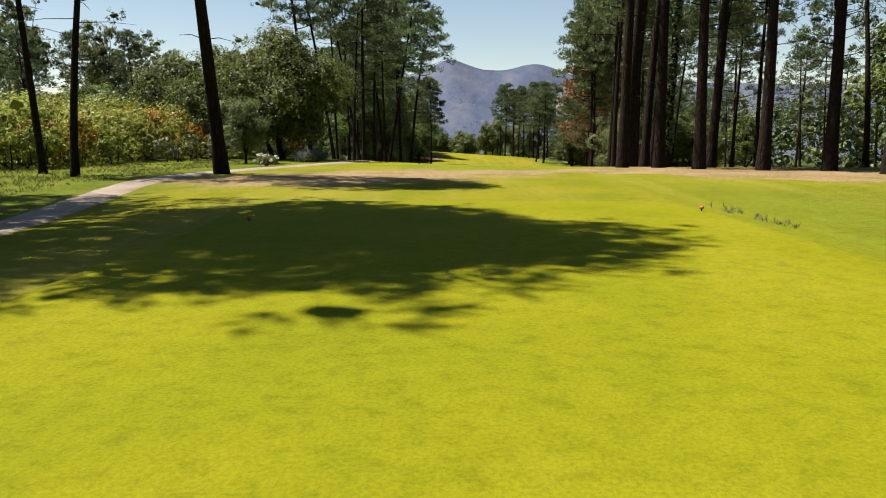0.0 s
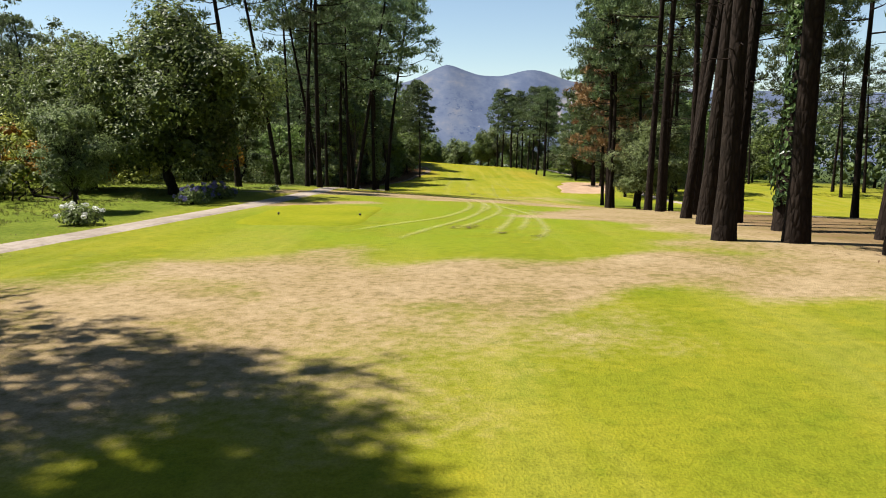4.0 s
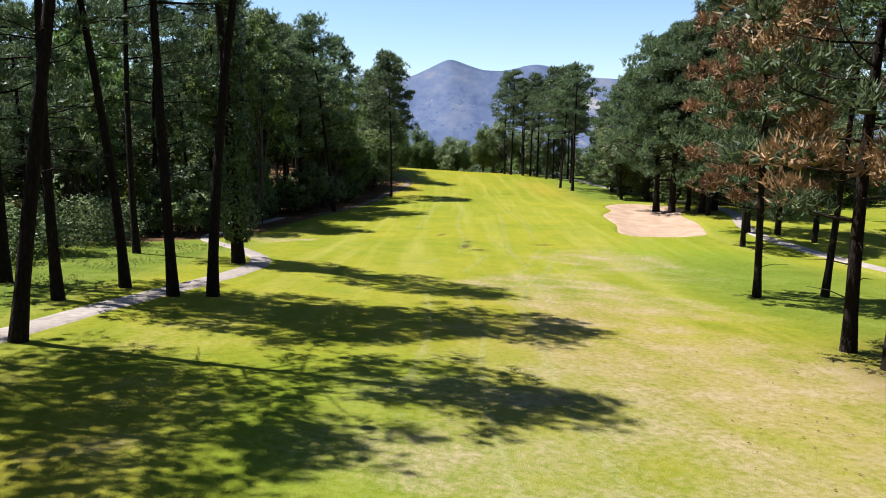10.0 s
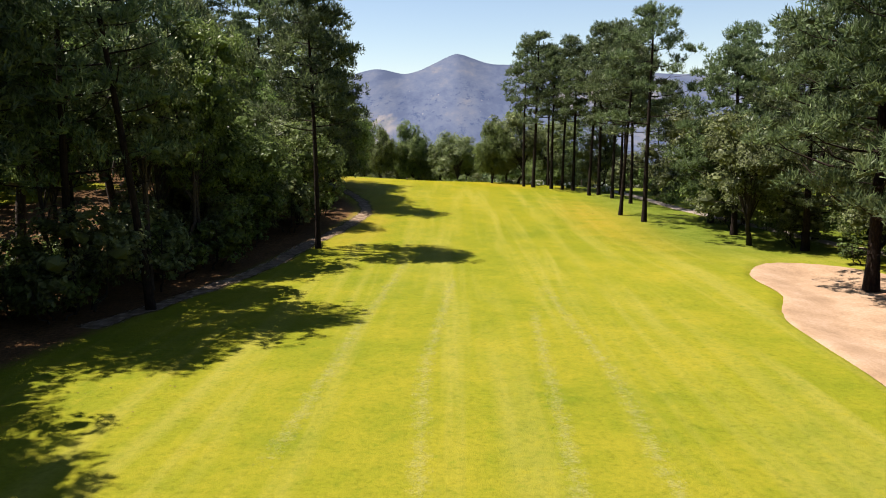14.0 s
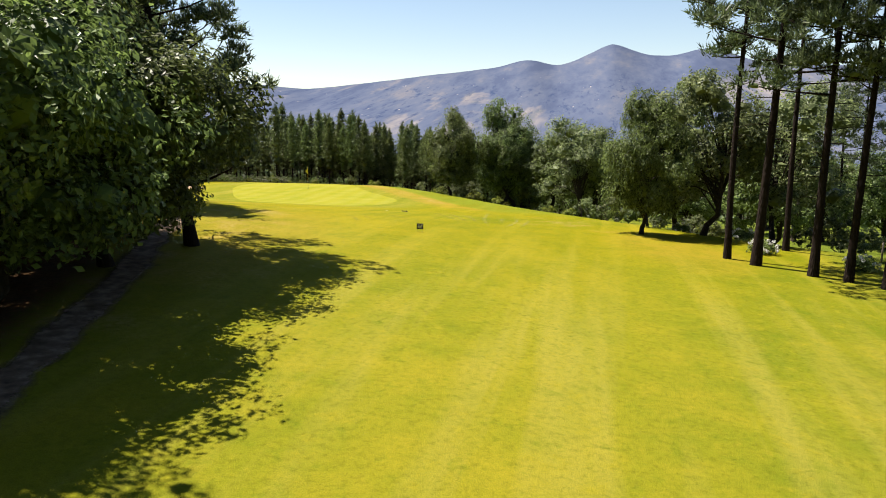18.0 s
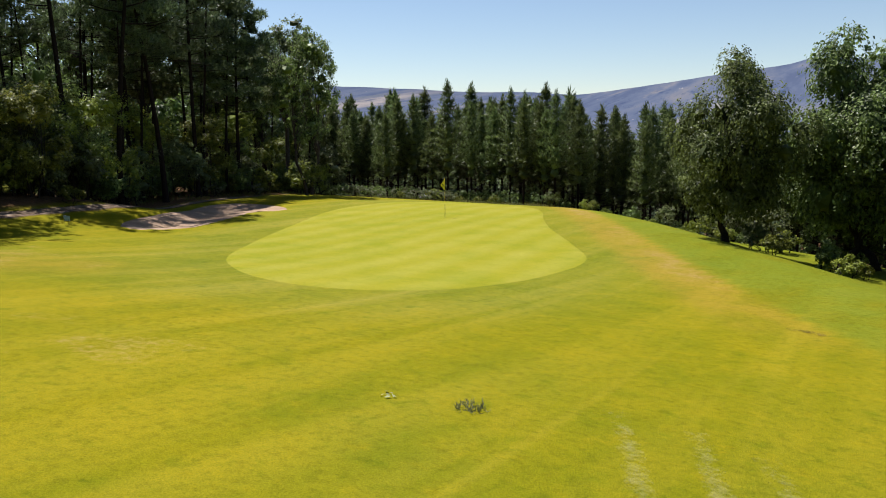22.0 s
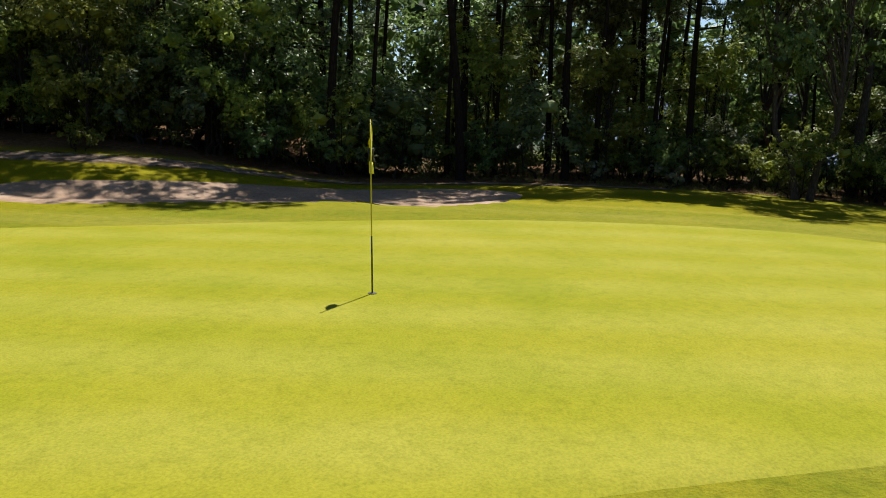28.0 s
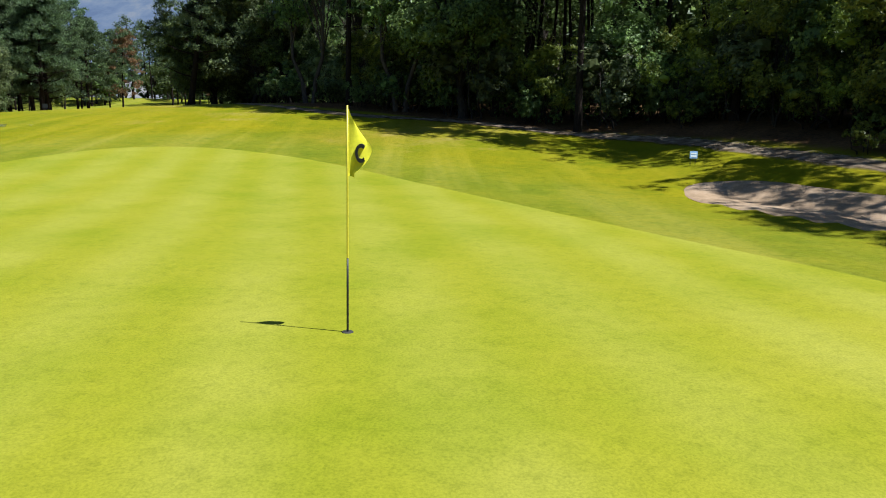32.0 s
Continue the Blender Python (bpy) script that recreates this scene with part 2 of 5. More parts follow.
        if kind == "green":
            # mower passes, light and dark by turns
            u = maths(t, "ADD", maths(t, "MULTIPLY", sx.outputs[0], 0.985), maths(t, "MULTIPLY", sx.outputs[1], 0.14))
            w = maths(t, "SINE", maths(t, "ADD", maths(t, "MULTIPLY", u, 3.6), maths(t, "ADD", maths(t, "MULTIPLY", mid, 1.6), maths(t, "MULTIPLY", big, 2.4))))
            band = maths(t, "ADD", maths(t, "MULTIPLY", w, 0.6), 0.5, True)
            c = mix(t, maths(t, "MULTIPLY", band, maths(t, "MULTIPLY", mid, 0.42)), c, (0.2356, 0.2294, 0.0527))
        strength, dist = 0.5, 0.016
    spots = ramp(t, fine, [(0.3, (0.62, 0.66, 0.6)), (0.5, (1, 1, 1)), (0.75, (1.16, 1.13, 1.1))])
    c = mix(t, {"ground": 0.65, "tee": 0.6, "green": 0.4}[kind], c, spots, "MULTIPLY")
    c = mix(t, 0.5, c, ramp(t, blade, [(0.28, (0.55, 0.6, 0.5)), (0.6, (1.22, 1.2, 1.15))]), "MULTIPLY")
    link(t, c, s.inputs["Base Color"])
    s.inputs["Roughness"].default_value = 0.9
    s.inputs["Specular IOR Level"].default_value = 0.04
    bumped(t, s, maths(t, "ADD", maths(t, "MULTIPLY", fine, 0.6), maths(t, "MULTIPLY", blade, 0.5)), strength, dist)
    return m


def speckled(name, stops, scale, rough=0.9, bump=0.4, distance=0.02, metal=0.0):
    """Sand, gravel, plaster and painted things: colour in two grains, with a matching relief."""
    m, t, s = nodes_of(name)
    a, b = noise_at(t, scale, 5.0, 0.65), noise_at(t, scale * 0.09, 4.0, 0.55)
    f = maths(t, "ADD", maths(t, "MULTIPLY", a, 0.5), maths(t, "MULTIPLY", b, 0.5))
    link(t, ramp(t, f, stops), s.inputs["Base Color"])
    s.inputs["Roughness"].default_value, s.inputs["Metallic"].default_value = rough, metal
    bumped(t, s, a, bump, distance)
    return m


def worn(name, stops, edge, top, ragged, steep):
    """Worn turf: a soft, broken cover laid over the grass."""
    m, t, s = nodes_of(name)
    link(t, ramp(t, noise_at(t, 3.0, 4.0), stops), s.inputs["Base Color"])
    s.inputs["Roughness"].default_value = 0.95
    s.inputs["Specular IOR Level"].default_value = 0.04
    thin = t.nodes.new("ShaderNodeBsdfTransparent")
    mx = t.nodes.new("ShaderNodeMixShader")
    grain = maths(t, "ADD", maths(t, "MULTIPLY", noise_at(t, 3.2, 4.0, 0.65), 0.5), maths(t, "MULTIPLY", noise_at(t, 15.0, 3.0, 0.65), 0.5))
    bite = maths(t, "ADD", attribute(t, "cover"), maths(t, "MULTIPLY", maths(t, "SUBTRACT", grain, 0.5), ragged))
    cover = maths(t, "MULTIPLY", maths(t, "MULTIPLY", maths(t, "SUBTRACT", bite, edge), steep, True), top)
    link(t, cover, mx.inputs[0])
    link(t, thin.outputs[0], mx.inputs[1])
    link(t, s.outputs[0], mx.inputs[2])
    link(t, mx.outputs[0], t.nodes["Material Output"].inputs["Surface"])
    return m


FAIR = [(0.09439, 0.1178, 0.00744), (0.14, 0.1438, 0.00992), (0.1823, 0.1643, 0.01364), (0.2148, 0.1934, 0.0403)]
GREEN = [(0.1386, 0.1519, 0.0062), (0.1773, 0.1724, 0.01116), (0.2063, 0.1891, 0.0186)]
TEE = [(0.104, 0.1209, 0.00496), (0.1366, 0.1426, 0.0062), (0.1633, 0.1581, 0.01116)]
M_GROUND = turf("grass_ground", "ground")
M_GREEN = turf("grass_green", "green")
M_TEE = turf("grass_tee", "tee")
M_SAND = speckled("sand", [(0.34, (0.163, 0.1, 0.055)), (0.5, (0.24, 0.154, 0.09)), (0.66, (0.3031, 0.2105, 0.1426))], 9.0, 0.95, 0.5, 0.03)
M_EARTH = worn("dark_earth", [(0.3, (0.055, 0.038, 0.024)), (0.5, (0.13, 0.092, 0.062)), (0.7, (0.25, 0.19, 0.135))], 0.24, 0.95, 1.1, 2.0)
M_PATH = speckled("packed_path", [(0.34, (0.1116, 0.0837, 0.062)), (0.5, (0.1922, 0.155, 0.124)), (0.66, (0.2666, 0.2232, 0.1891))], 6.0, 0.95, 0.5, 0.02)
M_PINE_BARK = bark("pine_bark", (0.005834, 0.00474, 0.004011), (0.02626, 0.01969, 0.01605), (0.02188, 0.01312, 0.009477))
M_OAK_BARK = bark("oak_bark", (0.01021, 0.008755, 0.007293), (0.05105, 0.0423, 0.035), (0.02771, 0.02188, 0.0175))
M_EUC_BARK = bark("eucalyptus_bark", (0.02574, 0.02145, 0.01716), (0.103, 0.0858, 0.07293), (0.06006, 0.0429, 0.0326))
M_NEEDLE = leafy("pine_needles", (0.0125, 0.0223, 0.0125), (0.158, 0.2114, 0.086), 0.45, 0.36, 1.1)
M_NEEDLE_DRY = leafy("dead_needles", (0.09672, 0.05239, 0.02418), (0.2945, 0.1683, 0.07713), 0.6, 0.2, 1.1)
M_NEEDLE_YOUNG = leafy("young_needles", (0.01736, 0.02728, 0.00868), (0.1782, 0.2282, 0.0713), 0.42, 0.34, 1.0)
M_LEAF = leafy("oak_leaves", (0.0152, 0.0248, 0.0075), (0.206, 0.2753, 0.074), 0.42, 0.44, 0.9)
M_LEAF_GREY = leafy("grey_leaves", (0.0205, 0.0298, 0.0125), (0.226, 0.2624, 0.102), 0.42, 0.46, 0.9)
M_LEAF_BRIGHT = leafy("bright_leaves", (0.0341, 0.0496, 0.00744), (0.308, 0.3422, 0.05134), 0.4, 0.4, 0.9)
M_SCRUB = leafy("scrub_leaves", (0.072, 0.092, 0.02), (0.43, 0.46, 0.1), 0.45, 0.4, 0.9)
M_LEAF_PALE = leafy("pale_ferns", (0.0744, 0.093, 0.0372), (0.2976, 0.3224, 0.186), 0.45, 0.25, 1.5)
M_BROOM = leafy("broom_leaves", (0.1178, 0.0682, 0.00744), (0.4514, 0.2499, 0.02821), 0.55, 0.3, 0.9)
M_IVY = leafy("ivy_leaves", (0.00868, 0.0186, 0.00496), (0.1054, 0.155, 0.0496), 0.3, 0.1)

# ---- the ground ----


def axis(lo, hi, step, reach):
    """Even steps between lo and hi, then ever wider ones out to the reach on both sides."""
    mid = np.arange(lo, hi + 1e-6, step)
    grow, out = step, []
    edge = hi
    while edge < reach:
        grow *= 1.22
        edge += grow
        out.append(edge)
    left, edge, grow = [], lo, step
    while edge > -reach:
        grow *= 1.22
        edge -= grow
        left.append(edge)
    return np.array(left[::-1] + list(mid) + out)


def blob(x, y, cx, cy, rx, ry, turn=0.0, soft=0.6):
    c, s = math.cos(radians(turn)), math.sin(radians(turn))
    u, v = (x - cx) * c + (y - cy) * s, -(x - cx) * s + (y - cy) * c
    d = np.sqrt((u / rx) ** 2 + (v / ry) ** 2)
    return smooth(1 + soft * 0.5, 1 - soft * 0.5, d)


# where the wood begins on the left, by the distance along the hole
WOOD_EDGE = [(-60, -16), (60, -16), (84, -12), (92, -13), (100, -10.5), (110, -9.5), (118, -8.0), (126, -6.0), (133, -4.4), (138, -3.6), (143, -2.9), (147, -3.0), (151, -4.4), (158, -7.0), (165, -10),
             (170, -12), (176, -16.5), (181, -22.5), (186, -30), (192, -33.5), (198, -35.2), (204, -39), (210, -42), (216, -43), (224, -43), (240, -46), (300, -60)]


def wood_edge(y):
    a = np.array(WOOD_EDGE, float)
    return np.interp(y, a[:, 0], a[:, 1])


def ground_masks(x, y):
    dry = np.zeros_like(x)
    px, py = x, y
    x, y = px + 0.9 * np.sin(py * 0.7 + 1.3 * np.sin(px * 0.5)) + 0.45 * np.sin(py * 1.9 + px * 0.8), py + 0.8 * np.sin(px * 0.8 + 1.1 * np.sin(py * 0.6)) + 0.4 * np.sin(px * 2.1 - py * 0.7)
    for b in ((-3.0, 20.5, 5.5, 3.4, 4, 0.9), (3.0, 24.5, 8.0, 2.2, 0, 0.8), (11.0, 25, 5.0, 6.5, 0, 0.6), (10.8, 37, 6.4, 9.0, -4, 0.35), (10.5, 48, 5.6, 10, -6, 0.5), (3.8, 51.5, 10.0, 5.6, 4, 0.4), (-3.4, 49.6, 4.2, 3.4, 0, 0.7), (-2.8, 40.3, 2.4, 1.1, 0, 0.8)):
        dry = np.maximum(dry, 0.74 * blob(x, y, *b))
    for b in ((9.5, 64, 8.0, 12, 0, 0.8), (9, 80, 5.0, 8.0, 0, 1.0), (32, 62, 10, 5, 20, 0.8), (13, 92, 4.2, 6.5, 0, 1.1), (-6.8, 98, 2.4, 2.6, 0, 1.0)):
        dry = np.maximum(dry, 0.46 * blob(x, y, *b))
    for b in ((-4.5, 56, 4.0, 6.0, 0, 0.8), (-2.6, 66, 2.2, 9, 0, 0.9), (-4.2, 158, 2.8, 10, 3, 0.9), (-7.5, 172, 3.2, 7, 18, 0.9), (-12, 181, 5, 3.0, 30, 1.0), (-23, 187, 5.5, 3.0, 35, 0.9), (6.5, 184, 3.0, 5.0, 0, 1.0)):
        dry = np.maximum(dry, 0.24 * blob(x, y, *b))
    x, y = px, py
    lit = smooth(2.8, 0.0, x - wood_edge(y)) * smooth(84, 96, y) * smooth(-26, -18, x - wood_edge(y) + 3 * np.sin(y * 0.23) + 2 * np.sin(y * 0.71 + x * 0.2))
    for b in ((12.5, 36, 3.6, 14, -8, 0.8), (16.5, 64, 4.5, 12, 0, 0.9), (26, 121, 4.0, 4.0, 0, 1.0)):
        lit = np.maximum(lit, 0.55 * blob(x, y, *b))
    lit = np.maximum(lit, smooth(226, 232, y) * smooth(6, 0, x) * 0.9)
    rough = smooth(-5.2, -8.0, x) * smooth(100, 90, y)
    rough = np.maximum(rough, smooth(16, 22, x) * smooth(125, 140, y))
    rough = np.maximum(rough, 0.75 * blob(x, y, 20, 84, 6, 12, 0, 0.7))
    d = (x + 13.5) * 0.857 + (y - 216) * 0.514
    slope = smooth(-0.12, 0.12, d) * smooth(188, 196, y)
    rough = np.maximum(rough, 0.3 * slope)
    dry = np.maximum(dry, 0.28 * smooth(-1.9, -1.2, d) * smooth(0.1, -0.3, d) * smooth(192, 200, y))
    fringe = np.zeros_like(x)
    near = (y > 184) & (y < 228) & (x > -36) & (x < -2)
    fringe[near] = inside(x[near], y[near], closed(GREEN_EDGE, 80))
    rough = np.maximum(rough, 0.07 * smooth(-2.4, -1.9, fringe) * near)
    gold = (0.3 * smooth(122, 150, y) + 0.7 * smooth(156, 180, y)) * smooth(240, 226, y) * smooth(48, 30, np.abs(x + 4)) * (1 - 0.65 * smooth(-5.0, -1.5, fringe) * near)
    rough = np.maximum(rough, smooth(5.0, 5.6, x) * smooth(20, 14, y) * 0.35)
    lush = 0.5 * slope
    for b in ((1.0, 36, 6.0, 10.0, 0, 0.8), (18, 92, 5.0, 9.0, 0, 0.8), (6.5, 7, 2.5, 9, 0, 0.9), (4, 64, 4, 5, 0, 1.0)):
        lush = np.maximum(lush, 0.6 * blob(x, y, *b))
    tan = 0.8 * smooth(-2.6, -1.7, d) * smooth(0.1, -0.3, d) * smooth(190, 198, y)
    for b in ((-5.6, 166, 3.0, 9.0, 8, 0.9), (17.2, 146, 3.4, 13, 4, 0.9), (-22, 185, 6.0, 2.6, 35, 0.9), (11.5, 176, 2.6, 6.0, 10, 0.9), (-1.0, 141, 2.2, 8.0, 0, 0.9), (8.5, 71, 6.0, 8.0, 0, 0.9), (-2.5, 58, 3.0, 7.0, 0, 0.9)):
        tan = np.maximum(tan, 0.42 * blob(x, y, *b))
    far = smooth(52, 84, np.abs(x + 4) + 4 * np.sin(y * 0.11)) + smooth(290, 340, y) + smooth(-70, -110, y)
    return dict(dry=dry, litter=lit, rough=rough, gold=gold, tan=tan, lush=lush, far=np.clip(far, 0, 1))


gx, gy = axis(-44, 32, 0.42, 4200), axis(-8, 232, 0.42, 4200)
GX, GY = np.meshgrid(gx, gy)
GZ = level(GX, GY) - 30 * smooth(120, 700, np.abs(GX)) * smooth(120, 500, np.abs(GX))
nx, ny = len(gx), len(gy)
idx = np.arange(nx * ny).reshape(ny, nx)
quads = np.stack([idx[:-1, :-1], idx[:-1, 1:], idx[1:, 1:], idx[1:, :-1]], -1).reshape(-1, 4)


# sand hollows: outlines as closed curves
FAIRWAY_BUNKER = [(17.6, 117.6), (17.2, 111), (16.3, 106), (17.6, 104.0), (20, 104.0), (22.3, 105.4), (23.4, 109), (24.2, 113), (24.6, 118), (26.4, 124), (25, 128.6), (22, 129.6), (19.6, 126.0), (19.2, 121.7)]
GREEN_BUNKER = [(-28.6, 196.8), (-27.9, 199), (-28.8, 201.6), (-30.1, 204), (-31.3, 206.4), (-30.7, 208.4), (-32.4, 210.2), (-35.0, 211.0), (-37.2, 210.6), (-37.4, 208.4), (-35.6, 205.4), (-33.3, 202.6), (-31.3, 199.8), (-29.9, 197.2)]
GREEN_EDGE = [(-15.6, 191.0), (-13.6, 190.1), (-11.6, 190.0), (-9.9, 191.0), (-8.7, 193.2), (-8.1, 196.5), (-8.3, 200.6), (-10.4, 204.3), (-13.3, 208.6), (-15.4, 212.3), (-17.4, 216.4), (-20.0, 220.2), (-23.6, 222.4),
              (-27.2, 221.6), (-29.4, 218.0), (-29.0, 212.4), (-27.6, 208.2), (-25.6, 204.4), (-23.2, 200.0), (-20.6, 196.0), (-18.0, 192.8)]


def closed(points, n):
    """A smooth closed outline through the points."""
    p = np.array(points, float)
    k = len(p)
    u = np.linspace(0, k, n, endpoint=False)
    i = np.floor(u).astype(int)
    f = (u - i)[:, None]
    a, b, c, d = (p[(i + o) % k] for o in (-1, 0, 1, 2))
    return 0.5 * (2 * b + (c - a) * f + (2 * a - 5 * b + 4 * c - d) * f ** 2 + (3 * b - a - 3 * c + d) * f ** 3)


def inside(x, y, ring):
    """How far within the outline, in metres (below nought outside)."""
    best = np.full(x.shape, 1e9)
    odd = np.zeros(x.shape, bool)
    for (ax, ay), (bx, by) in zip(ring, np.roll(ring, -1, 0)):
        dx, dy = bx - ax, by - ay
        t = np.clip(((x - ax) * dx + (y - ay) * dy) / (dx * dx + dy * dy), 0, 1)
        best = np.minimum(best, np.hypot(x - ax - t * dx, y - ay - t * dy))
        odd ^= ((ay > y) != (by > y)) & (x < (bx - ax) * (y - ay) / (by - ay + 1e-12) + ax)
    return np.where(odd, best, -best)


hollows = [closed(FAIRWAY_BUNKER, 60), closed(GREEN_BUNKER, 60)]


def hollow(x, y, under=0.0):
    """The dip of the sand below the turf round it, and the turf's lip."""
    h = np.zeros(np.shape(x))
    for ring, deep in zip(hollows, (0.3, 0.22)):
        c = ring.mean(0)
        near = (np.abs(x - c[0]) < 22) & (np.abs(y - c[1]) < 22)
        if near.any():
            d = inside(x[near], y[near], ring)
            h[near] += -deep * smooth(0.0, 2.2, d) - under * smooth(-0.1, 0.45, d) - 0.06 * smooth(-0.12, 0.0, d) + 0.03 * smooth(-1.4, -0.3, d) * smooth(0.1, -0.2, d)
    return h


GZ = GZ + hollow(GX, GY, 0.2)
me = mesh_of("ground", np.stack([GX.ravel(), GY.ravel(), GZ.ravel()], -1), quads.tolist(), M_GROUND)
for key, values in ground_masks(GX, GY).items():
    a = me.attributes.new(key, "FLOAT", "POINT")
    a.data.foreach_set("value", values.ravel().astype(np.float32))
ground = tagged(new("ground", me), "rolling golf fairway of yellow-green grass with parched beige patches", "ground", kind="structure")


def patch(name, outline, material, rings, lift, label, category, dip=False, n=110, edge=0.0):
    """A sheet that lies on the ground inside an outline: rings drawn in towards the middle."""
    ring = closed(outline, n)
    c = ring.mean(0)
    verts, faces = [], []
    for r in range(rings + 1):
        f = 1 - r / (rings + 0.4)
        q = c + (ring - c) * f
        z = level(q[:, 0], q[:, 1]) + lift
        if dip:
            z = z + hollow(q[:, 0], q[:, 1])
        if r == 0:
            z = z - 0.05 - edge
        verts += [(a, b, h) for (a, b), h in zip(q, z)]
    for r in range(rings):
        for i in range(n):
            j = (i + 1) % n
            faces.append((r * n + i, r * n + j, (r + 1) * n + j, (r + 1) * n + i))
    faces.append(tuple(rings * n + i for i in range(n)))
    return tagged(new(name, mesh_of(name, verts, faces, material)), label, category, kind="structure")


patch("putting_green", GREEN_EDGE, M_GREEN, 30, 0.022, "smooth close-mown putting green with pale mower stripes", "putting green", n=160)
patch("bunker", FAIRWAY_BUNKER, M_SAND, 26, 0.03, "pinkish sand bunker beside the fairway", "bunker", True)
patch("bunker", GREEN_BUNKER, M_SAND, 26, 0.03, "sand bunker in tree shade beside the putting green", "bunker", True)
patch("tee_box", [(-3.1, -7), (0.5, -7.4), (4.0, -7), (4.25, 0), (4.2, 8), (4.05, 12.9), (2.6, 13.3), (0.5, 13.35), (-1.8, 13.3), (-3.1, 12.9), (-3.25, 7), (-3.2, 0)], M_TEE, 22, 0.035, "flat close-mown tee box of yellow-green grass", "tee box")
patch("tee_box", [(-4.0, 32.1), (-2.4, 31.75), (-0.95, 31.9), (-0.8, 35), (-0.75, 38.4), (-1.2, 38.9), (-2.6, 38.95), (-4.0, 38.5), (-4.15, 35.4)], M_TEE, 14, 0.03, "small close-mown forward tee box", "tee box")


def ribbon(name, line, width, material, lift, label, category, step=0.6, wobble=0.12, rows=6, soft=False):
    """A path that follows the ground along a line."""
    p = np.array(line, float)
    d = np.r_[0, np.cumsum(np.hypot(*np.diff(p, axis=0).T))]
    s = np.arange(0, d[-1], step)
    q = np.stack([eased(s, np.stack([d, p[:, k]], -1), 1.2) for k in (0, 1)], -1)
    tan = np.gradient(q, axis=0)
    tan /= np.linalg.norm(tan, axis=1)[:, None]
    nor = np.stack([-tan[:, 1], tan[:, 0]], -1)
    verts, faces, cov = [], [], []
    for i, (a, b) in enumerate(zip(q, nor)):
        for k in range(rows + 1):
            f = k / rows * 2 - 1
            w = width / 2 * (1 + wobble * noise.noise((a[0] * 0.9, a[1] * 0.9, 3.0 * np.sign(f))))
            x, y = a + b * f * w
            edge = abs(f) > 0.99
            verts.append((x, y, float(level(x, y)) + (lift if not edge or soft else -0.06)))
            cov.append(1.3 * (1 - abs(f)))
    r = rows + 1
    for i in range(len(q) - 1):
        for k in range(rows):
            faces.append((i * r + k, i * r + k + 1, (i + 1) * r + k + 1, (i + 1) * r + k))
    me = mesh_of(name, verts, faces, material)
    if soft:
        me.attributes.new("cover", "FLOAT", "POINT").data.foreach_set("value", np.array(cov, np.float32))
    return tagged(new(name, me), label, category, kind="structure")


CART_PATH = [(-4.7, -12), (-5.0, 0), (-5.4, 5), (-6.0, 9.5), (-7.0, 14), (-7.8, 19), (-7.6, 23.5), (-6.8, 27), (-6.2, 31), (-5.8, 34), (-5.3, 37), (-4.9, 40.5), (-4.7, 46), (-4.9, 51), (-5.5, 57.5),
             (-5.8, 62), (-5.6, 66.5), (-5.1, 72), (-4.4, 76.5), (-3.9, 80.5), (-3.9, 83.4), (-4.8, 86.0), (-6.6, 89.3), (-8.8, 92.5), (-10.8, 96.8), (-11.4, 101), (-11.0, 108), (-9.8, 115)]
ribbon("path", CART_PATH, 1.1, M_PATH, 0.03, "narrow pale packed-earth path winding beside the fairway", "path")
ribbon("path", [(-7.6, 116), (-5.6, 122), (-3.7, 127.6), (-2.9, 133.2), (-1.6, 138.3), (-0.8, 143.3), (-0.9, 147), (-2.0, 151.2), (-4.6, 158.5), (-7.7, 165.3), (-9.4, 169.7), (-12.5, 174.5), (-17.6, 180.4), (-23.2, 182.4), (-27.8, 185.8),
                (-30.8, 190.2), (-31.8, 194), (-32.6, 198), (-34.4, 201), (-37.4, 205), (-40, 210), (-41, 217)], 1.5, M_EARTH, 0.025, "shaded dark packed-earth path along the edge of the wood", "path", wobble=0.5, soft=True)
ribbon("path", [(29.5, 60), (29.2, 74), (29.0, 86), (27.8, 92.5), (26.6, 98), (25.8, 105), (27.2, 111), (29.6, 118), (30.5, 130), (28, 145), (25, 155), (23.5, 165), (22, 178)], 1.5, M_PATH, 0.03,
       "pale path running beside the neighbouring fairway", "path")

# ---- far mountains and the valley ----
m, t, s = nodes_of("mountain_painted_haze")
g = t.nodes.new("ShaderNodeNewGeometry")
hz = t.nodes.new("ShaderNodeSeparateXYZ")
link(t, g.outputs["Position"], hz.inputs[0])
mp = t.nodes.new("ShaderNodeMapping")
mp.inputs["Scale"].default_value = (1.0, 0.04, 1.3)
link(t, g.outputs["Position"], mp.inputs["Vector"])
slope = mp.outputs[0]
# the blue haze of distance is mixed straight into these slope colours
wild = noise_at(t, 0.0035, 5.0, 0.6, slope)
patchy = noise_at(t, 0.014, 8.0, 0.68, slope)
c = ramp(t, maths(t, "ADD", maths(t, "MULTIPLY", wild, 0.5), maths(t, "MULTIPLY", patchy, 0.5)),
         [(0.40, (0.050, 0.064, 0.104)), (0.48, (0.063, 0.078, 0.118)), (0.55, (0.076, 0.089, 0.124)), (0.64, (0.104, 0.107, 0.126))])
